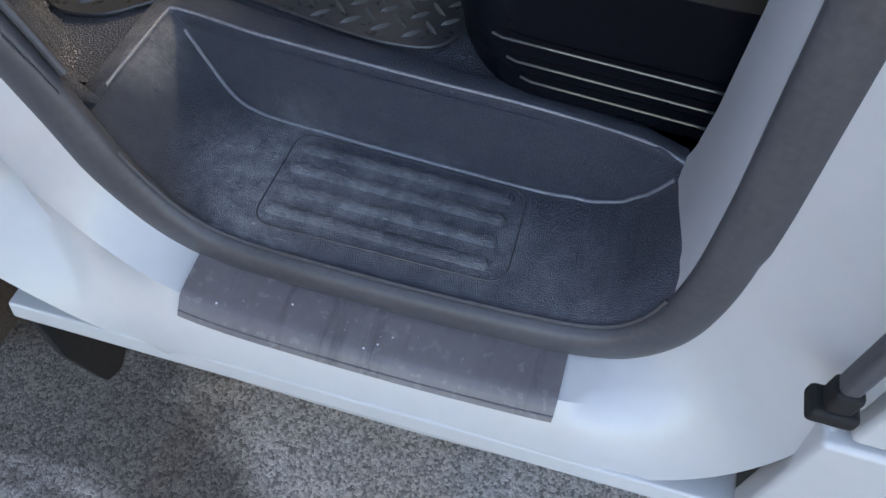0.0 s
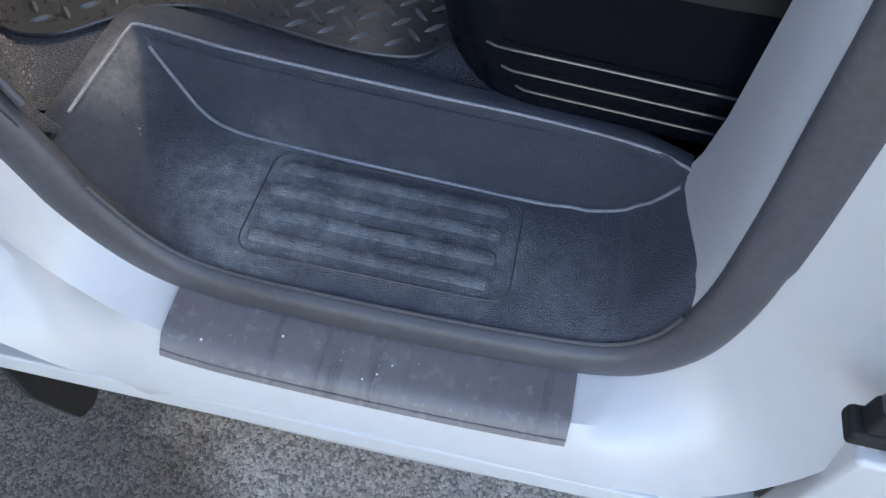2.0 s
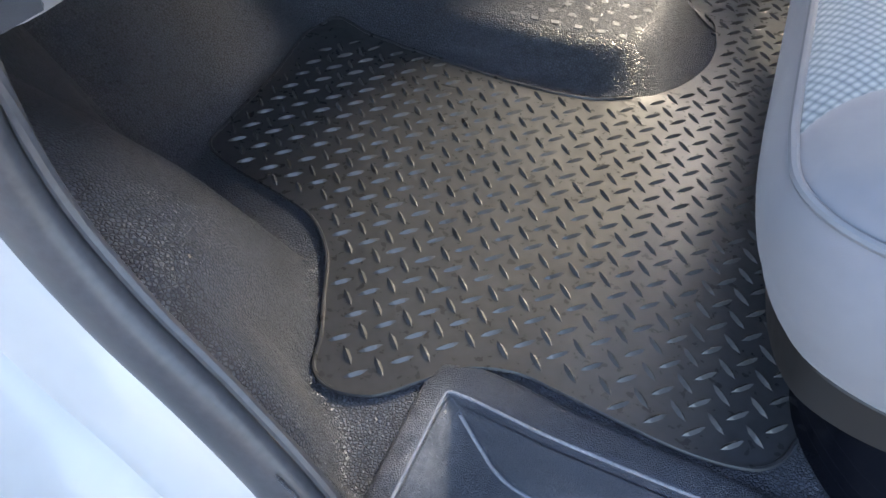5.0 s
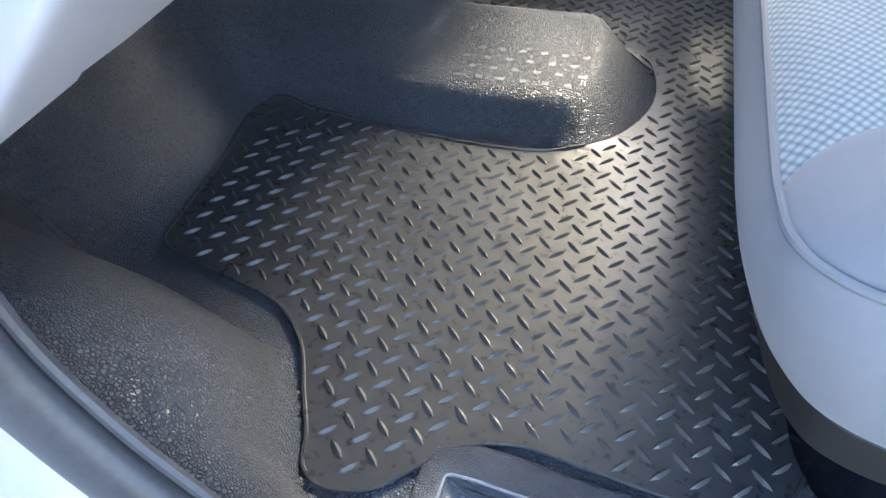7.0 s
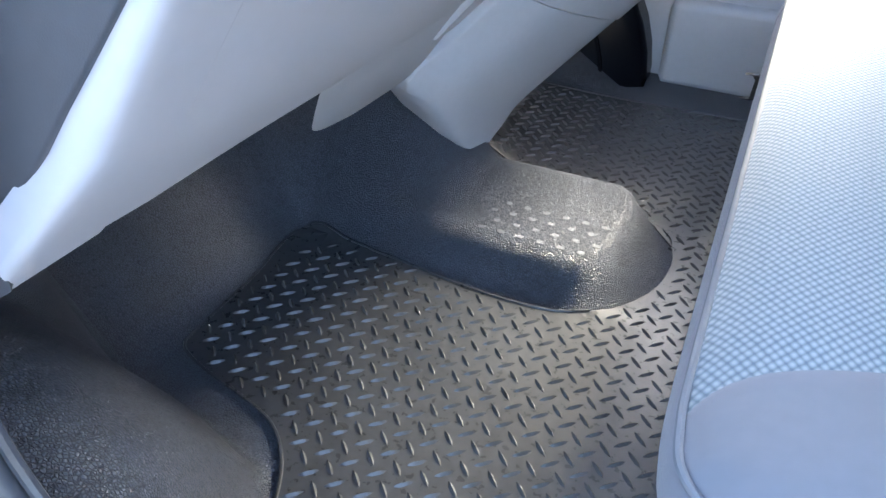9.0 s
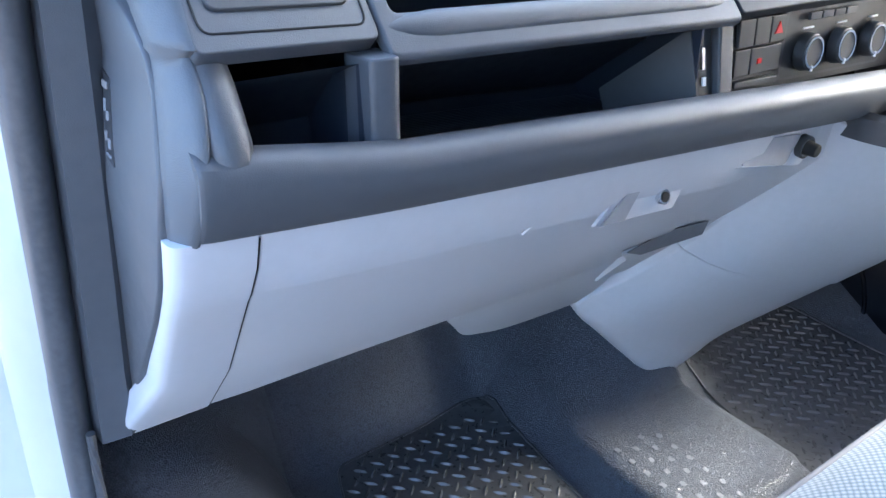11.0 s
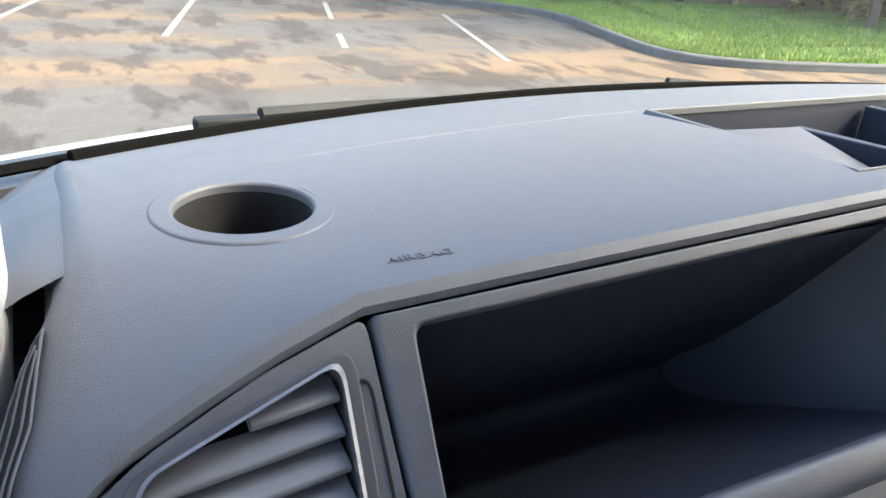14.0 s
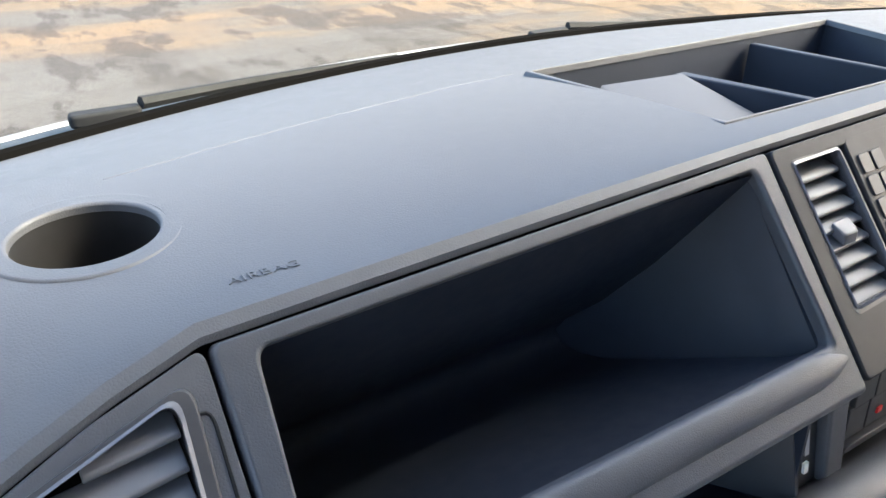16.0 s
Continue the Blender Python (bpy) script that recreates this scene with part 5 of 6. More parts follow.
part("tray_plate", prism([(-0.80, 1.115, 1.378), (-0.665, 1.135, 1.378), (-0.665, 1.25, 1.378), (-0.79, 1.225, 1.412), (-0.80, 1.13, 1.412)], (0, 0, 0.004)), FASCIA, tray, "smooth grey sloping insert")
part("tray_divider", prism([(-0.80, 1.225, 1.376), (-0.66, 1.27, 1.376), (-0.66, 1.28, 1.376), (-0.80, 1.24, 1.376)], (0, 0, 0.038)), BIN, tray, bevel=0.002)
part("tray_divider", prism([(-0.825, 1.37, 1.376), (-0.66, 1.40, 1.376), (-0.66, 1.41, 1.376), (-0.825, 1.38, 1.376)], (0, 0, 0.045)), BIN, tray, bevel=0.002)


def frame_part(name, outer, inner, material, parent, proud=0.0, back=-0.02, label="", bevel=0.0015, lipw=0.0):
    """A frame on the fascia between two rings of (y, z) points."""
    rows = [[F(y, z, back) for y, z in outer], [F(y, z, proud) for y, z in outer], [F(y, z, proud + lipw) for y, z in inner], [F(y, z, back) for y, z in inner]]
    return part(name, loft(rows, closed=True, loop=True), material, parent, label, bevel=bevel, angle=30)


def ryz(pts, r, n=5):
    return [(p.y, p.z) for p in rounded([(0, y, z) for y, z in pts], r, n)]


def air_vent(outer, hole_, slats, lab, tab=0.5, corner=0.008, tabrow=2):
    """A vent: frame, dark duct behind, slats with a thumb tab. outer, hole_: corners (y, z) bottom-left, bottom-right, top-right, top-left."""
    o, h = ryz(outer, 0.010), ryz(hole_, corner)
    v = frame_part("air_vent", o, h, SATIN, dash, 0.003, -0.014, lab, 0.0015, 0.0)
    (bl, br, tr, tl) = hole_
    h2 = ryz([(lerp(y, (bl[0] + br[0]) / 2, -0.04), lerp(z, (bl[1] + tl[1]) / 2, -0.04)) for y, z in hole_], corner)
    part("bright_edge", loft([[F(y, z, q) for y, z in hh] for hh, q in ((h2, 0.0036), (h, 0.0044), (h, -0.004))], closed=True, caps=False), BEZEL, v)
    hc = (sum(y for y, z in h) / len(h), sum(z for y, z in h) / len(h))
    part("duct", loft([[F(lerp(hc[0], y, s), lerp(hc[1], z, s), q) for y, z in h] for q, s in ((-0.003, 1.0), (-0.045, 1.0), (-0.046, 0.02))], closed=True, caps=False), DEEP, v, "black duct")
    top_ = max(tl[1], tr[1])
    for k in range(slats):
        z = lerp(min(bl[1], br[1]), top_, (k + 0.45) / slats)
        fk = (k + 0.45) / slats
        zl, zr = lerp(bl[1], top_, fk), lerp(br[1], top_, fk)
        # side limits on the hole at this height
        t1 = min(max((z - bl[1]) / max(tl[1] - bl[1], 1e-6), 0), 1)
        t2 = min(max((z - br[1]) / max(tr[1] - br[1], 1e-6), 0), 1)
        ya, yb = lerp(bl[0], tl[0], t1), lerp(br[0], tr[0], t2)
        if z > tl[1] and tr[1] - tl[1] > 0.006:
            ya = lerp(tl[0], tr[0], min(0.95, (z - tl[1]) / (tr[1] - tl[1]) * 0.85))
        a, b = F(ya + 0.001, zl, -0.006), F(yb - 0.001, zr, -0.006)
        rowsS = [[p + Vector((dx, 0, dz)) for dx, dz in ((0.0052, -0.0044), (0.0070, -0.0040), (0.0080, -0.0026), (0.0076, -0.0010), (0.0062, 0.0000), (-0.008, 0.0024), (-0.0095, 0.0014), (-0.008, 0.0002))] for p in (a, b)]
        part("louvre", loft(rowsS, closed=True), LOUVRE, v, bevel=0.0006, segments=1)
        if k == tabrow:
            c = a.lerp(b, tab)
            wdt = (b - a).length * 0.19
            part("thumb_tab", prism(rounded([c + Vector((0.004, -wdt, 0.004)), c + Vector((0.004, wdt, 0.004)), c + Vector((0.016, wdt * 0.85, -0.002)), c + Vector((0.016, -wdt * 0.85, -0.002))], 0.003), (0.001, 0, -0.009)), TAB, v, "satin grey thumb tab", bevel=0.0015)
    return v


# passenger vent panel and vent
gp = [(0.566, 1.322), (0.7005, 1.3145), (0.7005, 1.4178), (0.65, 1.4098), (0.604, 1.3985), (0.573, 1.386)]
air_vent([(0.580, 1.3415), (0.6865, 1.3355), (0.6915, 1.4100), (0.5945, 1.3940)], [(0.5865, 1.3475), (0.679, 1.3425), (0.683, 1.4060), (0.601, 1.3920)], 6, "passenger air vent with dark slats")
frame_part("vent_panel", ryz(gp, 0.006), ryz([(0.582, 1.3435), (0.6845, 1.3378), (0.6895, 1.4080), (0.645, 1.4008), (0.606, 1.3945), (0.5965, 1.3915)], 0.006), FASCIA, dash, 0.0005, -0.016, "dark grey vent surround panel", 0.0015)

part("panel_groove", tube([F(0.5755, 1.380, 0.0006)] + [F(y, z, 0.0006) for y, z in ryz([(0.5735, 1.372), (0.5735, 1.331), (0.6935, 1.3235), (0.6960, 1.400)], 0.008)[5:]], 0.0009, 6), DEEP, dash, "fine groove round the vent panel")

# upper open bin
bo = ryz([(0.7025, 1.3005), (1.0975, 1.290), (1.0975, 1.4222), (0.7025, 1.4178)], 0.004)
bi = ryz([(0.716, 1.3285), (1.083, 1.3195), (1.079, 1.4150), (0.7225, 1.4115)], 0.007)
upper = frame_part("upper_bin", bo, bi, FASCIA, dash, 0.002, -0.012, "open upper storage bin with dark grey frame", 0.006)
rows = []
for k in range(21):
    y = lerp(0.7085, 1.0905, k / 20)
    e = 0.3 if k in (0, 20) else (0.8 if k in (1, 19) else 1.0)
    c = F(y, 1.3195 - 0.0245 * (y - 0.716), 0.0005)
    rows.append([c + Vector((NX, 0, NZ)) * (0.0050 * e * math.cos(a)) + Vector((-NZ, 0, NX)) * (0.0115 * e * math.sin(a)) for a in [q * math.pi / 8 for q in range(16)]])
part("lip_roll", loft(rows, closed=True), FASCIA, upper, "rounded lower lip of the bin")
PROF = [(-0.598, 1.412), (-0.618, 1.375), (-0.640, 1.334), (-0.668, 1.292), (-0.690, 1.268), (-0.695, 1.257), (-0.688, 1.248), (-0.672, 1.246), (-0.650, 1.250), (-0.60, 1.272), (-0.54, 1.300)]


def bin_section(side):
    """Section of the upper bin at its near (0) or far (1) end; the end walls are planes that lean in towards the back."""
    out = [F(lerp(0.7185, 1.0815, side), 1.4135, -0.008)] + [Vector((x, 0, z)) for x, z in PROF] + [F(lerp(0.7185, 1.0815, side), 1.326 - 0.009 * side, -0.009)]
    for p in out:
        k = max(0.0, -2.658 - 4.40 * p.x + 3.83 * (1.4135 - p.z))
        p.y = lerp(0.7185 + 0.012 * k, 1.0815 - 0.078 * k, side)
    return out


sec = [[a.lerp(b, t) for a, b in zip(bin_section(0), bin_section(1))] for t in (0, 0.25, 0.5, 0.75, 1)]
part("cavity", loft(sec), BIN, upper, "dark bin lining", angle=80)
for s_, dy in ((0, -0.004), (1, 0.004)):
    part("bin_wall", prism(bin_section(s_), (0, dy, 0)), BIN, upper, "dark bin end wall", smooth=False)

# rounded end of the dash by the door: the top turns down into the side
NEAR = [(0.6, 1.399), (0.5925, 1.3965), (0.585, 1.393), (0.5785, 1.388), (0.5735, 1.379), (0.5705, 1.366), (0.5685, 1.35), (0.567, 1.33), (0.5655, 1.305), (0.564, 1.275), (0.563, 1.245), (0.562, 1.203)]
NEAR = [(p.y, p.z) for p in smooth_path([(0, y, z) for y, z in NEAR], 4)]
rows = []
f6 = FRONT_X(0.6)
for k, (y, z) in enumerate(NEAR):
    a = min(k / 20, 1.0) ** 1.25 * math.pi / 2
    q = max(0.0, (k - 20) / 24)
    x = face_x(y, z) + 0.0005 if z > 1.322 else curve([(1.203, -0.483), (1.21, -0.478), (1.23, -0.468), (1.25, -0.4635), (1.27, -0.466), (1.285, -0.473), (1.30, -0.482), (1.322, -0.502)], z)
    row = [Vector((x - 0.010, y + 0.006 * math.sin(a), z - 0.006 * math.cos(a))), Vector((x - 0.0012, y + 0.0025 * math.sin(a), z - 0.0024 * math.cos(a))), Vector((x, y, z + 0.002 * math.cos(a)))]
    tops = [(x - 0.006, z + 0.0065), (x - 0.018, z + 0.0095), (x - 0.035, z + 0.0105), (-0.66, 1.4285), (-0.72, 1.4295), (-0.80, 1.4265), (f6 + 0.13, 1.419), (f6 + 0.05, 1.40), (f6, 1.388)]
    for i, (tx, tz) in enumerate(tops):
        lean = 0.20 * max(0.0, -0.52 - tx) * (1 - q) if i > 1 else 0.0
        side = 0.600 - (0.053 - min(lean, 0.03)) * math.sin(a)
        if i < 3:
            side = lerp(y, lerp(side, 0.548, min(1, k / 16)), (0.35, 0.8, 1.0)[i])
        zz = tz - 0.045 * (1 - math.cos(a)) if i > 2 else lerp(tz, z, math.sin(a))
        zz = lerp(zz, 1.203, q) if i > 2 else zz
        row.append(Vector((tx, side, zz)))
    flare = curve([(1.20, -0.013), (1.25, -0.008), (1.30, 0.0)], z)
    rows.append([p + Vector((0, flare, 0)) for p in row])
cheek = part("end_cheek", loft(rows), DASH, dash, "dark grey rounded end of the dashboard", angle=75)
END_X = [(0.985, -0.668), (1.0143, -0.640), (1.05, -0.611), (1.08, -0.585), (1.119, -0.552), (1.16, -0.523), (1.20, -0.506), (1.238, -0.500), (1.27, -0.5085), (1.303, -0.517), (1.321, -0.524), (1.336, -0.545), (1.347, -0.575), (1.352, -0.610)]
END_Y = [(0.985, 0.523), (1.10, 0.5280), (1.20, 0.5312), (1.24, 0.536), (1.27, 0.541), (1.30, 0.546)]
rows = []
for k in range(40):
    z = lerp(0.985, 1.352, k / 39)
    x, y = curve(END_X, z), curve(END_Y, z)
    back = curve([(0.96, -0.81), (1.10, -0.80), (1.17, -0.75), (1.352, -0.725)], z)
    rows.append([Vector((back, y + 0.012, z)), Vector((back, y, z)), Vector((x - 0.003, y, z)), Vector((x - 0.0006, y + 0.0008, z)), Vector((x, y + 0.003, z)), Vector((x, y + curve([(1.19, 0.010), (1.21, 0.028), (1.27, 0.020), (1.30, 0.014)], z), z))])
part("end_panel", loft(rows, closed=True), FASCIA, dash, "dark grey dashboard end panel", angle=60)
part("cheek_skirt", prism([(-0.500, 0.5478, 1.2015), (-0.530, 0.5466, 1.1935), (-0.575, 0.5466, 1.174), (-0.62, 0.5466, 1.166), (-0.62, 0.5470, 1.25), (-0.515, 0.5478, 1.25)], (0, 0.010, 0)), DASH, dash, bevel=0.0008)
# sloping infill between the dash end and the windscreen pillar
part("pillar_infill", loft([[Vector((x, 0.604, top)), Vector((x, 0.590, top - 0.003)), Vector((x, 0.570, top - 0.012)), Vector((x, 0.545, top - 0.028)), Vector((x, 0.505, top - 0.050)), Vector((x, 0.49, top - 0.08))] for x, top in ((-0.665, 1.4265), (-0.70, 1.4275), (-0.75, 1.4270), (-0.80, 1.4245), (f6 + 0.13, 1.417), (f6 + 0.05, 1.398), (f6 - 0.01, 1.386))]), DASH, dash, "dark grey infill beside the windscreen pillar", angle=70)
# side demister vent
VENT = [(-0.624, 0.568, 1.408), (-0.638, 0.578, 1.413), (-0.589, 0.571, 1.402), (-0.539, 0.554, 1.365), (-0.567, 0.556, 1.394)]
bpy.context.view_layer.update()


def on_cheek(p, out):
    x, y, z = p
    out_dir = Vector((0.927, -0.233, 0.295)).normalized()
    ok, at, _, _ = cheek.ray_cast(Vector((x, y, z)) - PLACE[cheek] + out_dir * 0.08, -out_dir)
    return (at + PLACE[cheek] if ok else Vector((x, y, z))) + out_dir * (3 * out + 0.001)


def along(pts, t):
    k = min(int(t * (len(pts) - 1)), len(pts) - 2)
    return Vector(pts[k]).lerp(Vector(pts[k + 1]), t * (len(pts) - 1) - k)


edge_a, edge_b = [VENT[1], VENT[0], VENT[4], VENT[3]], [VENT[1], VENT[2], VENT[3]]
grid = [[along(edge_a, r / 32).lerp(along(edge_b, r / 32), c / 8) for c in range(9)] for r in range(33)]
sv_ = part("side_vent", loft([[on_cheek(p, 0.0016) for p in row] for row in grid]), DEEP, dash, "narrow black side demister vent")
loop_ = [row[0] for row in grid] + [row[8] for row in reversed(grid)]
part("vent_rim", tube([on_cheek(p, 0.0014) for p in loop_], 0.0006, 6), DASH, sv_)
for c in (3, 6):
    part("slat", tube([on_cheek(row[c], 0.0022) for row in grid[4:29]], 0.0005, 6), FASCIA, sv_)
# warning label with unreadable print
lab = part("warning_label", prism([(x, curve(END_Y, z) - 0.0010, z) for x, z in ((-0.636, 1.288), (-0.616, 1.284), (-0.608, 1.222), (-0.627, 1.224))], (0, 0.002, 0)), DARKPRINT, dash, "dark warning label with small white print", smooth=False)
FADED = pbr("faded_print", (0.30, 0.30, 0.32), 0.6)
for x, z, w, h in ((-0.634, 1.276, 0.013, 0.005), (-0.630, 1.259, 0.003, 0.009), (-0.623, 1.254, 0.004, 0.006), (-0.628, 1.238, 0.004, 0.007), (-0.619, 1.234, 0.005, 0.007), (-0.626, 1.227, 0.012, 0.0015)):
    y0, y1 = curve(END_Y, z) - 0.0018, curve(END_Y, z + h) - 0.0018
    part("print", prism([(x, y0, z), (x + w, y0, z), (x + w, y1, z + h), (x, y1, z + h)], (0, 0.0012, 0)), FADED, lab, smooth=False)

# lower dark fascia with its lip
rows = []
for y in [0.551, 0.552, 0.554, 0.558, 0.565, 0.58] + [lerp(0.60, 1.50, k / 24) for k in range(25)]:
    e = min(1.0, (y - 0.551) / 0.014)
    r = 0.003 * (1 - math.sqrt(max(0.0, 1 - (1 - e) ** 2)))
    a, b = lip_z(y), low_z(y)
    rows.append([Vector((x - r, y, z)) for x, z in ((-0.498, a - 0.010), (-0.492, a - 0.002), (-0.482, a + 0.001), (-0.470, a - 0.001), (-0.461, a - 0.008), (-0.459, a - 0.017), (-0.464, lerp(a, b, 0.6)), (-0.476, b + 0.004), (-0.480, b), (-0.51, b), (-0.51, a - 0.02))])
part("lower_fascia", loft(rows, closed=True), FASCIA, dash, "dark grey lower fascia with rounded lip")
# lower bins
def low_bin(y0, y1, back_x, floor_d, lbl):
    pr = lambda y: [Vector((-0.500, y, 1.300)), Vector((-0.54, y, 1.284)), Vector((max(back_x, -0.60), y, 1.242)), Vector((back_x, y, lip_z(y) - floor_d + 0.01)), Vector((back_x + 0.012, y, lip_z(y) - floor_d)), Vector((-0.51, y, lip_z(y) - floor_d + 0.004)), Vector((-0.496, y, lip_z(y) - 0.004))]
    bb = part("lower_bin", loft([pr(y) for y in [lerp(y0, y1, k / 4) for k in range(5)]]), BIN, dash, lbl)
    for yw, s in ((y0, -0.003), (y1, 0.003)):
        bm = bmesh.new()
        bm.faces.new([bm.verts.new(p) for p in pr(yw)])
        r = bmesh.ops.extrude_face_region(bm, geom=bm.faces[:])
        for g in r["geom"]:
            if isinstance(g, bmesh.types.BMVert):
                g.co.y += s
        part("bin_wall", bm, BIN, bb, smooth=False)
    return bb


low_bin(0.590, 0.680, -0.585, 0.040, "small open lower bin")
big = low_bin(0.705, 1.046, -0.66, 0.036, "wide open lower bin with ribbed floor")
for k in range(26):
    x = -0.645 + 0.0048 * k
    part("floor_rib", prism([(x, 0.712, lip_z(0.712) - 0.0352), (x + 0.002, 0.712, lip_z(0.712) - 0.0352), (x + 0.002, 1.04, lip_z(1.04) - 0.0352), (x, 1.04, lip_z(1.04) - 0.0352)], (0, 0, 0.0012)), BIN, big, smooth=False)
part("slanted_wall", prism([(-0.490, 1.0445, 1.216), (-0.580, 1.012, 1.192), (-0.590, 1.012, 1.215), (-0.512, 1.0445, 1.285)], (0, 0.003, 0)), SATIN, big, "grey slanted bin end", smooth=False)
part("divider", loft([[Vector((x, y, z)) for x, y in ((-0.52, 0.679), (-0.487, 0.681), (-0.484, 0.686), (-0.484, 0.700), (-0.488, 0.7055), (-0.52, 0.7065))] for z in (1.232, 1.27, 1.305)], closed=True), FASCIA, dash, "dark grey divider between the bins", bevel=0.002)
part("left_frame", loft([[Vector((x, y, z)) for x, y in ((-0.52, 0.560), (-0.486 + dx, 0.561), (-0.479 + dx, 0.565), (-0.476 + dx, 0.573), (-0.478 + dx, 0.583), (-0.487 + dx, 0.590), (-0.52, 0.592))] for z, dx in ((1.2058, -0.006), (1.2095, -0.001), (1.2295, 0.0105), (1.2495, 0.0155), (1.27, 0.013), (1.285, 0.004), (1.30, -0.006), (1.322, -0.026))], closed=True), FASCIA, dash)
usb = part("socket_panel", prism([(-0.4985, 1.047, 1.218), (-0.4985, 1.078, 1.2165), (-0.5135, 1.078, 1.286), (-0.5135, 1.047, 1.288)], (-0.01, 0, 0)), BUTTON, dash, "small black socket panel", bevel=0.001)
part("slot", prism([(-0.5035, 1.058, 1.246), (-0.5035, 1.0625, 1.246), (-0.508, 1.0625, 1.266), (-0.508, 1.058, 1.266)], (0.003, 0, 0)), ALLOY, usb, smooth=False)
part("symbol", prism([(-0.5005, 1.060, 1.230), (-0.5005, 1.065, 1.230), (-0.502, 1.065, 1.238), (-0.502, 1.060, 1.238)], (0.002, 0, 0)), PRINT, usb, smooth=False)
part("edge_strip", prism([(-0.492, 1.080, 1.214), (-0.492, 1.103, 1.212), (-0.506, 1.103, 1.292), (-0.506, 1.080, 1.294)], (-0.012, 0, 0)), FASCIA, dash, bevel=0.003)

# centre panel: vents, radio, heater controls
co = ryz([(1.0995, 1.2945), (1.4985, 1.2945), (1.4985, 1.424), (1.0995, 1.4215)], 0.004)
ci = ryz([(1.116, 1.3275), (1.4815, 1.3275), (1.4815, 1.4125), (1.116, 1.4125)], 0.004)
centre = frame_part("centre_panel", co, ci, GRAPHITE, dash, 0.003, -0.012, "satin graphite centre panel", 0.002)
air_vent([(1.113, 1.3245), (1.180, 1.3245), (1.178, 1.4145), (1.113, 1.4145)], [(1.1185, 1.330), (1.1745, 1.330), (1.1725, 1.4105), (1.1175, 1.4105)], 8, "centre air vent with dark slats", 0.5, 0.003, 4)
air_vent([(1.413, 1.3245), (1.484, 1.3245), (1.484, 1.4145), (1.411, 1.4145)], [(1.4185, 1.330), (1.479, 1.330), (1.478, 1.4105), (1.4175, 1.4105)], 8, "centre air vent with dark slats", 0.5, 0.003, 4)
radio = frame_part("radio", ryz([(1.182, 1.323), (1.411, 1.323), (1.409, 1.4155), (1.182, 1.4155)], 0.005), ryz([(1.229, 1.3395), (1.350, 1.3395), (1.350, 1.3975), (1.229, 1.3975)], 0.002), GRAPHITE, dash, 0.004, -0.012, "car radio with display and two knobs", 0.002)
part("bezel", loft([[F(y, z, q) for y, z in ryz([(1.229, 1.3395), (1.350, 1.3395), (1.350, 1.3975), (1.229, 1.3975)], 0.002)] for q in (0.004, -0.008)], closed=True, caps=False), BLACK, radio)
part("display", loft([[F(y, z, q) for y, z in ((1.2295, 1.340), (1.3495, 1.340), (1.3495, 1.397), (1.2295, 1.397))] for q in (-0.0045, -0.009)], closed=True), SCREEN, radio, "grey switched-off display", smooth=False)
for yk in (1.222, 1.366):
    kb = part("knob", disc(F(yk, 1.3335, 0.003), (NX, 0, NZ), 0.0105, 0.016, 28, 0.0095), BUTTON, radio, "black rotary knob", bevel=0.0015)
for col_y in (1.196, 1.213, 1.366, 1.386):
    for k in range(4):
        z = 1.352 + 0.0135 * k
        part("button", loft([[F(y, zz, q) for y, zz in ryz([(col_y - 0.007, z), (col_y + 0.007, z), (col_y + 0.007, z + 0.0115), (col_y - 0.007, z + 0.0115)], 0.0015, 2)] for q in (0.003, 0.0056)], closed=True), BUTTON, radio, bevel=0.0006, segments=1)
part("logo", disc(F(1.2935, 1.3315, 0.004), (NX, 0, NZ), 0.004, 0.0008, 20), CHROME, radio)
part("disc_slot", loft([[F(y, zz, q) for y, zz in ((1.245, 1.4025), (1.345, 1.4025), (1.345, 1.4045), (1.245, 1.4045))] for q in (0.0035, 0.0048)], closed=True), DEEP, radio, smooth=False)

heat = part("heater_panel", prism([(-0.507, 1.105, 1.209), (-0.507, 1.49, 1.200), (-0.511, 1.49, 1.290), (-0.511, 1.105, 1.293)], (-0.02, 0, 0)), BUTTON, dash, "black heater control panel", bevel=0.002)
part("panel_frame", loft([[Vector((-0.5055 - 0.002 * (z > 1.25), y, z)) for y, z in ryz(q, 0.006)] for q in ([(1.197, 1.214), (1.408, 1.210), (1.408, 1.287), (1.197, 1.289)], [(1.200, 1.217), (1.405, 1.213), (1.405, 1.284), (1.200, 1.286)])], closed=True, caps=False), SATIN, heat)
for k, yk in enumerate((1.2385, 1.304, 1.371)):
    kb = part("knob", disc((-0.506, yk, 1.242), (1, 0, 0.06), 0.0215, 0.012, 36, 0.0195), BUTTON, heat, "black heater knob with bright ring", bevel=0.0015)
    part("bright_ring", annulus((-0.4945, yk, 1.2427), (1, 0, 0.06), 0.0150, 0.0175, 0.002, 36), CHROME, kb)
    part("pointer", box((-0.4945, yk - 0.0012, 1.2225), (-0.4915, yk + 0.0012, 1.2285)), PRINT, kb, smooth=False)
    part("dial_print", box((-0.5062, yk - 0.010, 1.2665), (-0.5052, yk + 0.010, 1.2685)), PRINT, heat, smooth=False)
for k in range(4):
    y0 = 1.236 + 0.0235 * k
    part("button", prism([(-0.508, y0, 1.2755), (-0.508, y0 + 0.0215, 1.2755), (-0.508, y0 + 0.0215, 1.2835), (-0.508, y0, 1.2835)], (0.004, 0, 0)), SATIN, heat, bevel=0.0008, segments=1)
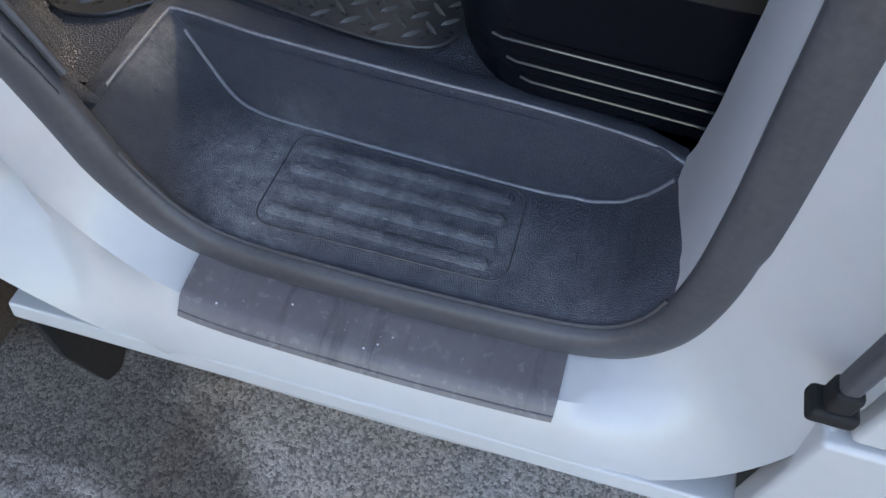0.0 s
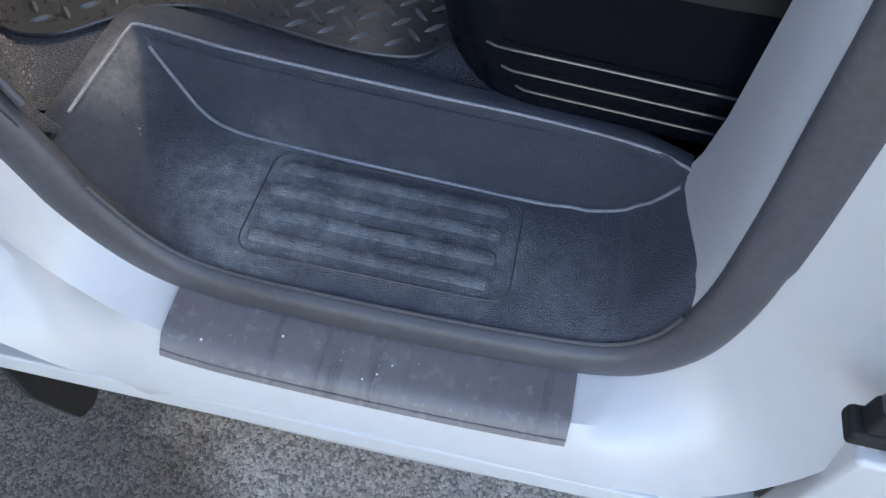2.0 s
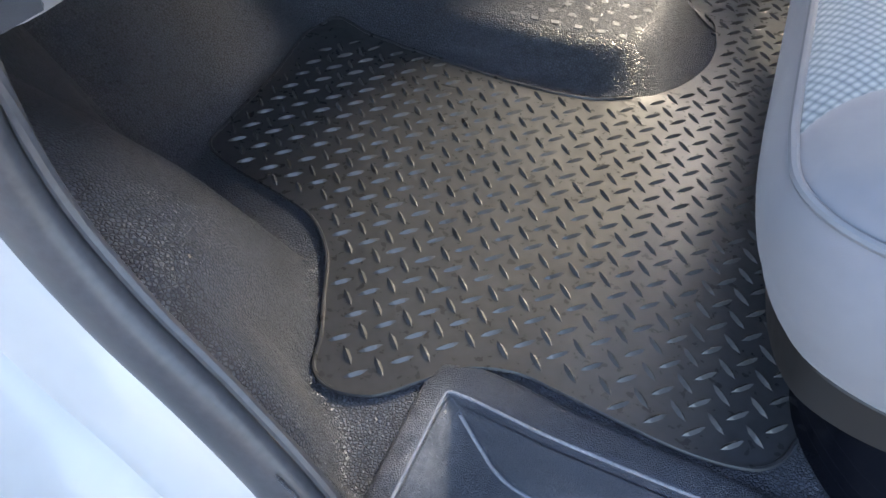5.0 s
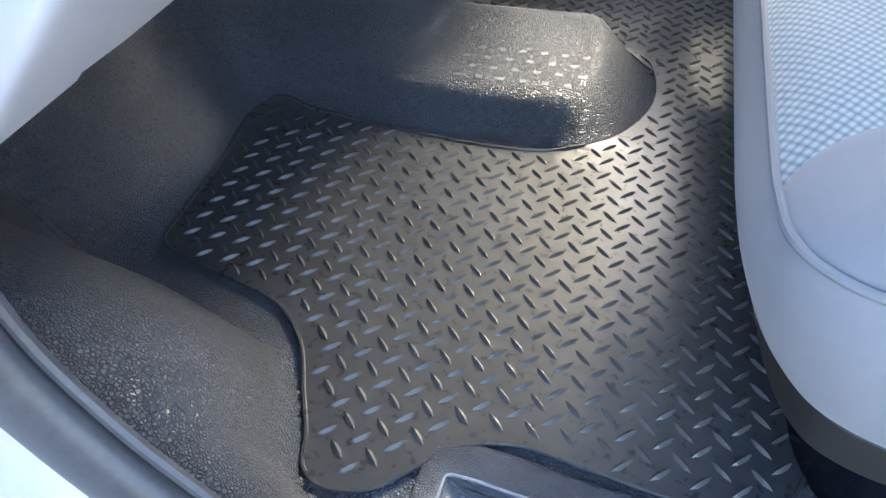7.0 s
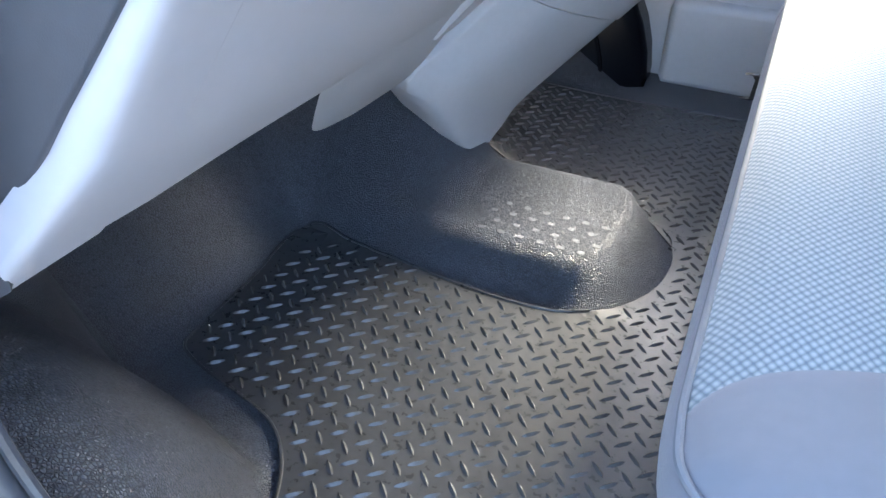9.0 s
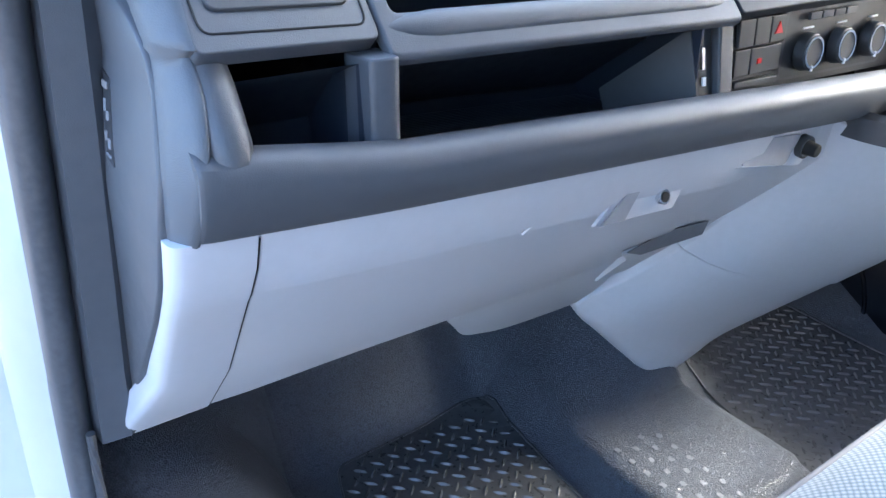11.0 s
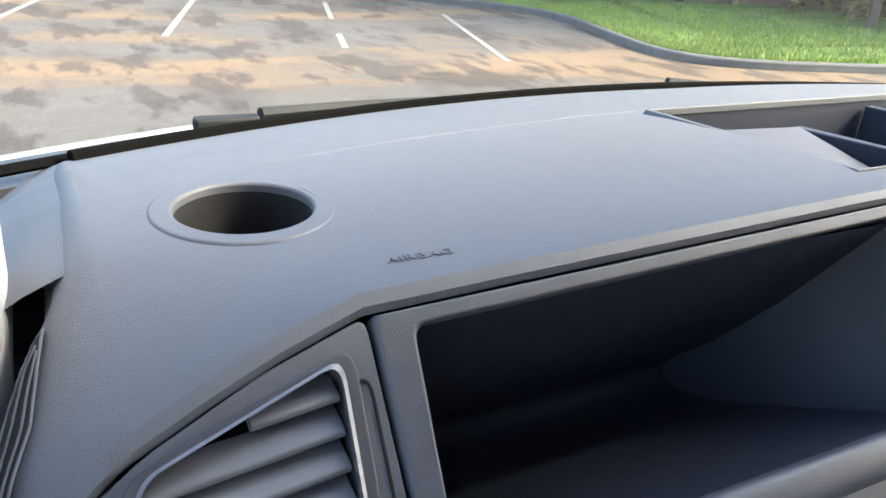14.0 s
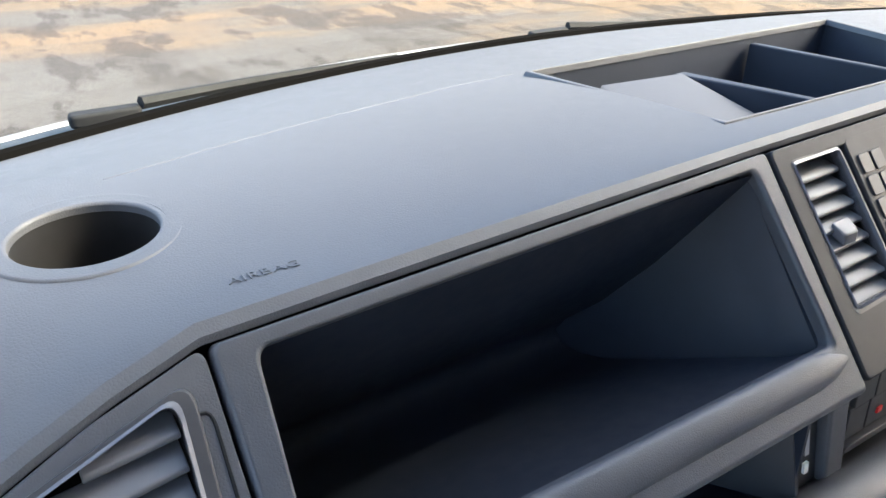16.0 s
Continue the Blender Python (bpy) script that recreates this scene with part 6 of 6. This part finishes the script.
for r in range(2):
    for c in range(3):
        if r == 1 and c == 2:
            continue
        y0, z0 = 1.114 + 0.0265 * c, 1.259 - 0.030 * r
        w = 0.0255 if r == 0 or c == 0 else 0.0515
        bt = part("switch", prism([(-0.508, y0, z0), (-0.508, y0 + w, z0), (-0.510, y0 + w, z0 + 0.0275), (-0.510, y0, z0 + 0.0275)], (0.005, 0, 0)), BUTTON, heat, bevel=0.0012, segments=1)
        if r == 0 and c == 2:
            part("hazard_triangle", prism([(-0.5040, y0 + 0.006, z0 + 0.009), (-0.5040, y0 + 0.0195, z0 + 0.009), (-0.5045, y0 + 0.0128, z0 + 0.021)], (0.0012, 0, 0)), RED, bt, "red hazard triangle", smooth=False)
        if r == 1 and c == 1:
            part("lamp_mark", box((-0.5035, y0 + 0.010, z0 + 0.011), (-0.5020, y0 + 0.016, z0 + 0.016)), RED, bt, smooth=False)
part("shelf", prism(rounded([(-0.500, 1.114, 1.2185), (-0.500, 1.188, 1.2165), (-0.500, 1.188, 1.2235), (-0.500, 1.114, 1.2255)], 0.002, 2), (-0.008, 0, 0)), SATIN, heat, bevel=0.001)
# driver's side of the dash, out of reach: plain cowl and column
part("instrument_cowl", loft([[Vector((x, y, z)) for x, z in ((-0.80, 1.42), (-0.62, 1.47 - 0.25 * (y - 1.76) ** 2), (-0.55, 1.465 - 0.25 * (y - 1.76) ** 2), (-0.545, 1.44), (-0.58, 1.35), (-0.8, 1.35))] for y in (1.56, 1.6, 1.68, 1.76, 1.84, 1.92, 1.96)], closed=True), DASH, dash)
part("driver_fascia", box((-0.58, 1.502, 1.15), (-0.525, 2.03, 1.40)), FASCIA, dash, bevel=0.01)
part("dash_core", box((-0.98, 0.60, 1.19), (-0.72, 2.03, 1.345)), DEEP, dash)

# ---- light grey lower dash and glovebox ----
glove = thing("glovebox", (-0.58, 0.9, 1.05), "light grey glovebox with recessed handle and lock", "glovebox")
cz = lambda y: low_z(y) - 0.068 - 0.01 * max(0, y - 0.9)


def lower_row(y, left=0.0):
    c, b = cz(y), 0.921 - 0.02 * max(0.0, y - 0.75)
    t = low_z(y) - 0.0008
    return [Vector((x - left, y, z)) for x, z in ((-0.484, t), (-0.487, t - 0.006), (-0.498, lerp(t, c, 0.5)), (-0.517, c + 0.004), (-0.520, c), (-0.5245, c - 0.0045), (-0.600, lerp(c, b, 0.53)), (-0.684, b + 0.008), (-0.692, b), (-0.73, b + 0.02), (-0.73, t))]


part("glovebox_lid", loft([lower_row(y, 0.0025 if k in (0, 14) else 0) for k, y in enumerate([lerp(0.5945, 1.19, q / 14) for q in range(15)])], closed=True), LIGHT, glove, "light grey glovebox lid", bevel=0.002)
hd_ = part("handle", prism(rounded([(-0.5215, 0.946, 1.098), (-0.5215, 1.065, 1.090), (-0.5135, 1.073, 1.127), (-0.5135, 0.972, 1.134)], 0.004), (0.006, 0, 0.003)), LIGHT, glove, "light grey recessed glovebox handle", bevel=0.0015)
# flat plate, the recess's shade put into its darker grey
part("recess", prism([(-0.5145, 0.952, 1.100), (-0.5145, 0.985, 1.098), (-0.5065, 0.994, 1.1315), (-0.5065, 0.976, 1.1325)], (0.0035, 0, 0.002)), pbr("recess_shade", (0.30, 0.30, 0.32), 0.6), hd_, "shaded finger recess", smooth=False)
lk = part("lock", disc((-0.512, 1.037, 1.1145), (1, 0, 0.25), 0.0085, 0.007, 24), CHROME, glove, "small round lock barrel", bevel=0.001)
part("keyhole", disc((-0.5055, 1.037, 1.116), (1, 0, 0.25), 0.0055, 0.0012, 20), DEEP, lk)
part("scratch", prism([(-0.5158, 0.850, 1.120), (-0.5163, 0.874, 1.131), (-0.5163, 0.875, 1.129), (-0.5158, 0.851, 1.118)], (0.0012, 0, 0)), PRINT, glove, "pale scratch mark", smooth=False)
side_trim = thing("lower_dash_end", (-0.58, 0.56, 1.05), "light grey lower dashboard end trim", "dashboard trim")


def end_row(y, q):
    r = lower_row(max(y, 0.56))
    out = []
    for p in r:
        w = (0.0 if p.z > 1.15 else (1.15 - p.z) * 0.03) + max(0.0, 0.99 - p.z) * 0.36
        out.append(Vector((p.x - q, y - w * (1 if y < 0.56 else (0.5925 - y) / 0.0325), p.z)))
    return out


part("trim_panel", loft([[Vector((p.x - 0.035, 0.549, p.z)) for p in lower_row(0.56)]] + [end_row(y, q) for y, q in ((0.5335, 0.040), (0.5335, 0.014), (0.5345, 0.008), (0.5375, 0.0035), (0.542, 0.0012), (0.555, 0.0), (0.58, 0.0), (0.5918, 0.0), (0.5925, 0.003))], closed=True), LIGHT, side_trim, bevel=0.0015)
part("seam_strip", tube([Vector((p.x - 0.003, 0.5935, p.z)) for p in lower_row(0.594)[1:9]], 0.0008, 8), DEEP, side_trim, "dark seam beside the glovebox")
# trim right of the glovebox: cubby with power socket, slot below, tab under
mid = thing("middle_dash_trim", (-0.6, 1.27, 1.0), "light grey trim with power socket cubby between glovebox and console", "dashboard trim")


def mid_row(y):
    c, b = cz(y), 0.91
    t = low_z(y) - 0.0008
    return [Vector((x - 0.004, y, z)) for x, z in ((-0.488, t), (-0.50, t - 0.01), (-0.516, c + 0.010), (-0.524, c), (-0.60, lerp(c, b, 0.5)), (-0.72, b - 0.045), (-0.73, b - 0.045), (-0.73, t))]


part("trim_panel", loft([mid_row(y) for y in [lerp(1.192, 1.45, q / 8) for q in range(9)]], closed=True), LIGHT, mid)
part("cubby", prism(rounded([(-0.500, 1.140, 1.126), (-0.500, 1.275, 1.102), (-0.500, 1.31, 1.146), (-0.500, 1.175, 1.158)], 0.008), (-0.03, 0, 0)), LIGHT, mid, "light grey cubby frame", bevel=0.002)
# no hollow here: a darker plate paints the shade inside the cubby
part("cubby_shade", prism(rounded([(-0.499, 1.150, 1.128), (-0.499, 1.237, 1.112), (-0.499, 1.260, 1.146), (-0.499, 1.179, 1.154)], 0.006), (0.0015, 0, 0)), pbr("cubby_shade_grey", (0.26, 0.26, 0.285), 0.6), mid, "grey plate painted as the cubby's shaded inside", smooth=False)
so = part("power_socket", annulus((-0.503, 1.268, 1.130), (1, 0, -0.1), 0.0105, 0.0140, 0.012, 28), BUTTON, mid, "black power socket with plug", bevel=0.001)
part("plug", disc((-0.50, 1.268, 1.130), (1, 0, -0.1), 0.0095, 0.022, 24, 0.008), DEEP, so, bevel=0.002)
part("slot_lip", prism([(-0.604, 1.10, 0.985), (-0.622, 1.13, 0.962), (-0.655, 1.31, 0.935), (-0.625, 1.33, 0.975)], (-0.004, 0, 0.006)), LIGHT, mid, "light grey slot lip", bevel=0.003)
# thin dark patch with the slot's shade in its colour
part("slot_shade", prism([(-0.603, 1.105, 0.990), (-0.605, 1.18, 1.0), (-0.607, 1.27, 0.990), (-0.620, 1.28, 0.962), (-0.618, 1.15, 0.968)], (0.002, 0, 0)), pbr("slot_shade_grey", (0.17, 0.17, 0.185), 0.7), mid, "dark plate painted as the slot's shade", smooth=False)
tabp = [(-0.684, 0.90, 0.930), (-0.733, 0.955, 0.868), (-0.772, 1.00, 0.815), (-0.790, 1.06, 0.790), (-0.785, 1.14, 0.790), (-0.770, 1.22, 0.80), (-0.684, 1.24, 0.925)]
part("duct_cover", prism(rounded(tabp, 0.04, 8), (-0.03, 0, -0.02)), LIGHT, mid, "light grey rounded duct cover under the glovebox", bevel=0.006)

# ---- centre console ----
console = thing("centre_console", (-0.65, 1.45, 0.60), "light grey centre console tapering down to the floor tunnel", "console")
L = [(-0.505, 1.335, 1.150), (-0.560, 1.350, 1.060), (-0.615, 1.330, 0.985), (-0.660, 1.300, 0.915), (-0.715, 1.255, 0.850), (-0.770, 1.205, 0.790), (-0.775, 1.270, 0.715), (-0.772, 1.345, 0.640)]
R = [(-0.405, 1.720, 1.090), (-0.440, 1.730, 0.985), (-0.510, 1.705, 0.890), (-0.590, 1.660, 0.800), (-0.660, 1.610, 0.725), (-0.722, 1.560, 0.655), (-0.745, 1.520, 0.625), (-0.765, 1.455, 0.602)]
Ls, Rs = smooth_path(L, 4), smooth_path(R, 4)
rows = []
for a, b in zip(Ls, Rs):
    row = []
    for k in range(13):
        t = k / 12
        bulge = 0.045 * (1 - (2 * t - 1) ** 4) ** 0.8 if 0 < t < 1 else 0.0
        row.append(a.lerp(b, t) + Vector((bulge * 0.85, 0, -bulge * 0.45)))
    row += [b + Vector((-0.06, 0, 0.03)), a.lerp(b, 0.5) + Vector((-0.08, 0, 0.04)), a + Vector((-0.06, 0, 0.03))]
    rows.append(row)
split = 13
part("upper_shell", loft(rows[:split], closed=True), LIGHT, console, "light grey upper console shell", bevel=0.003)
part("lower_shell", loft([[p + Vector((-0.003, 0, 0.001)) for p in r] for r in rows[split - 1:]], closed=True), LIGHT, console, "light grey lower console shell", bevel=0.003)
part("top_cap", loft([[Vector((-0.47 + 0.10 * math.cos(a) * s, 1.50 + 0.155 * math.sin(a) * s, z - 0.18 * 0.155 * math.sin(a) * s)) for a in [k * 2 * math.pi / 32 for k in range(32)]] for s, z in ((1.0, 1.10), (1.0, 1.128), (0.94, 1.136), (0.80, 1.134), (0.76, 1.118))], closed=True), SATIN, console, "satin ring round the gear lever")
part("gaiter", loft([[Vector((-0.47 + 0.075 * math.cos(a) * s, 1.50 + 0.115 * math.sin(a) * s, z - 0.18 * 0.115 * math.sin(a) * s)) for a in [k * 2 * math.pi / 24 for k in range(24)]] for s, z in ((1.0, 1.122), (0.9, 1.140), (0.75, 1.150), (0.6, 1.175), (0.35, 1.21), (0.18, 1.25))], closed=True), DEEP, console, "black gear lever gaiter")
part("gear_lever", disc((-0.47, 1.50, 1.25), (0.1, 0, 1), 0.008, 0.09, 14), BLACK, console)
part("gear_knob", loft([[Vector((-0.462 + r * math.cos(a), 1.50 + r * math.sin(a), z)) for a in [k * 2 * math.pi / 20 for k in range(20)]] for r, z in ((0.010, 1.325), (0.020, 1.335), (0.024, 1.355), (0.022, 1.375), (0.010, 1.386))], closed=True), BLACK, console)
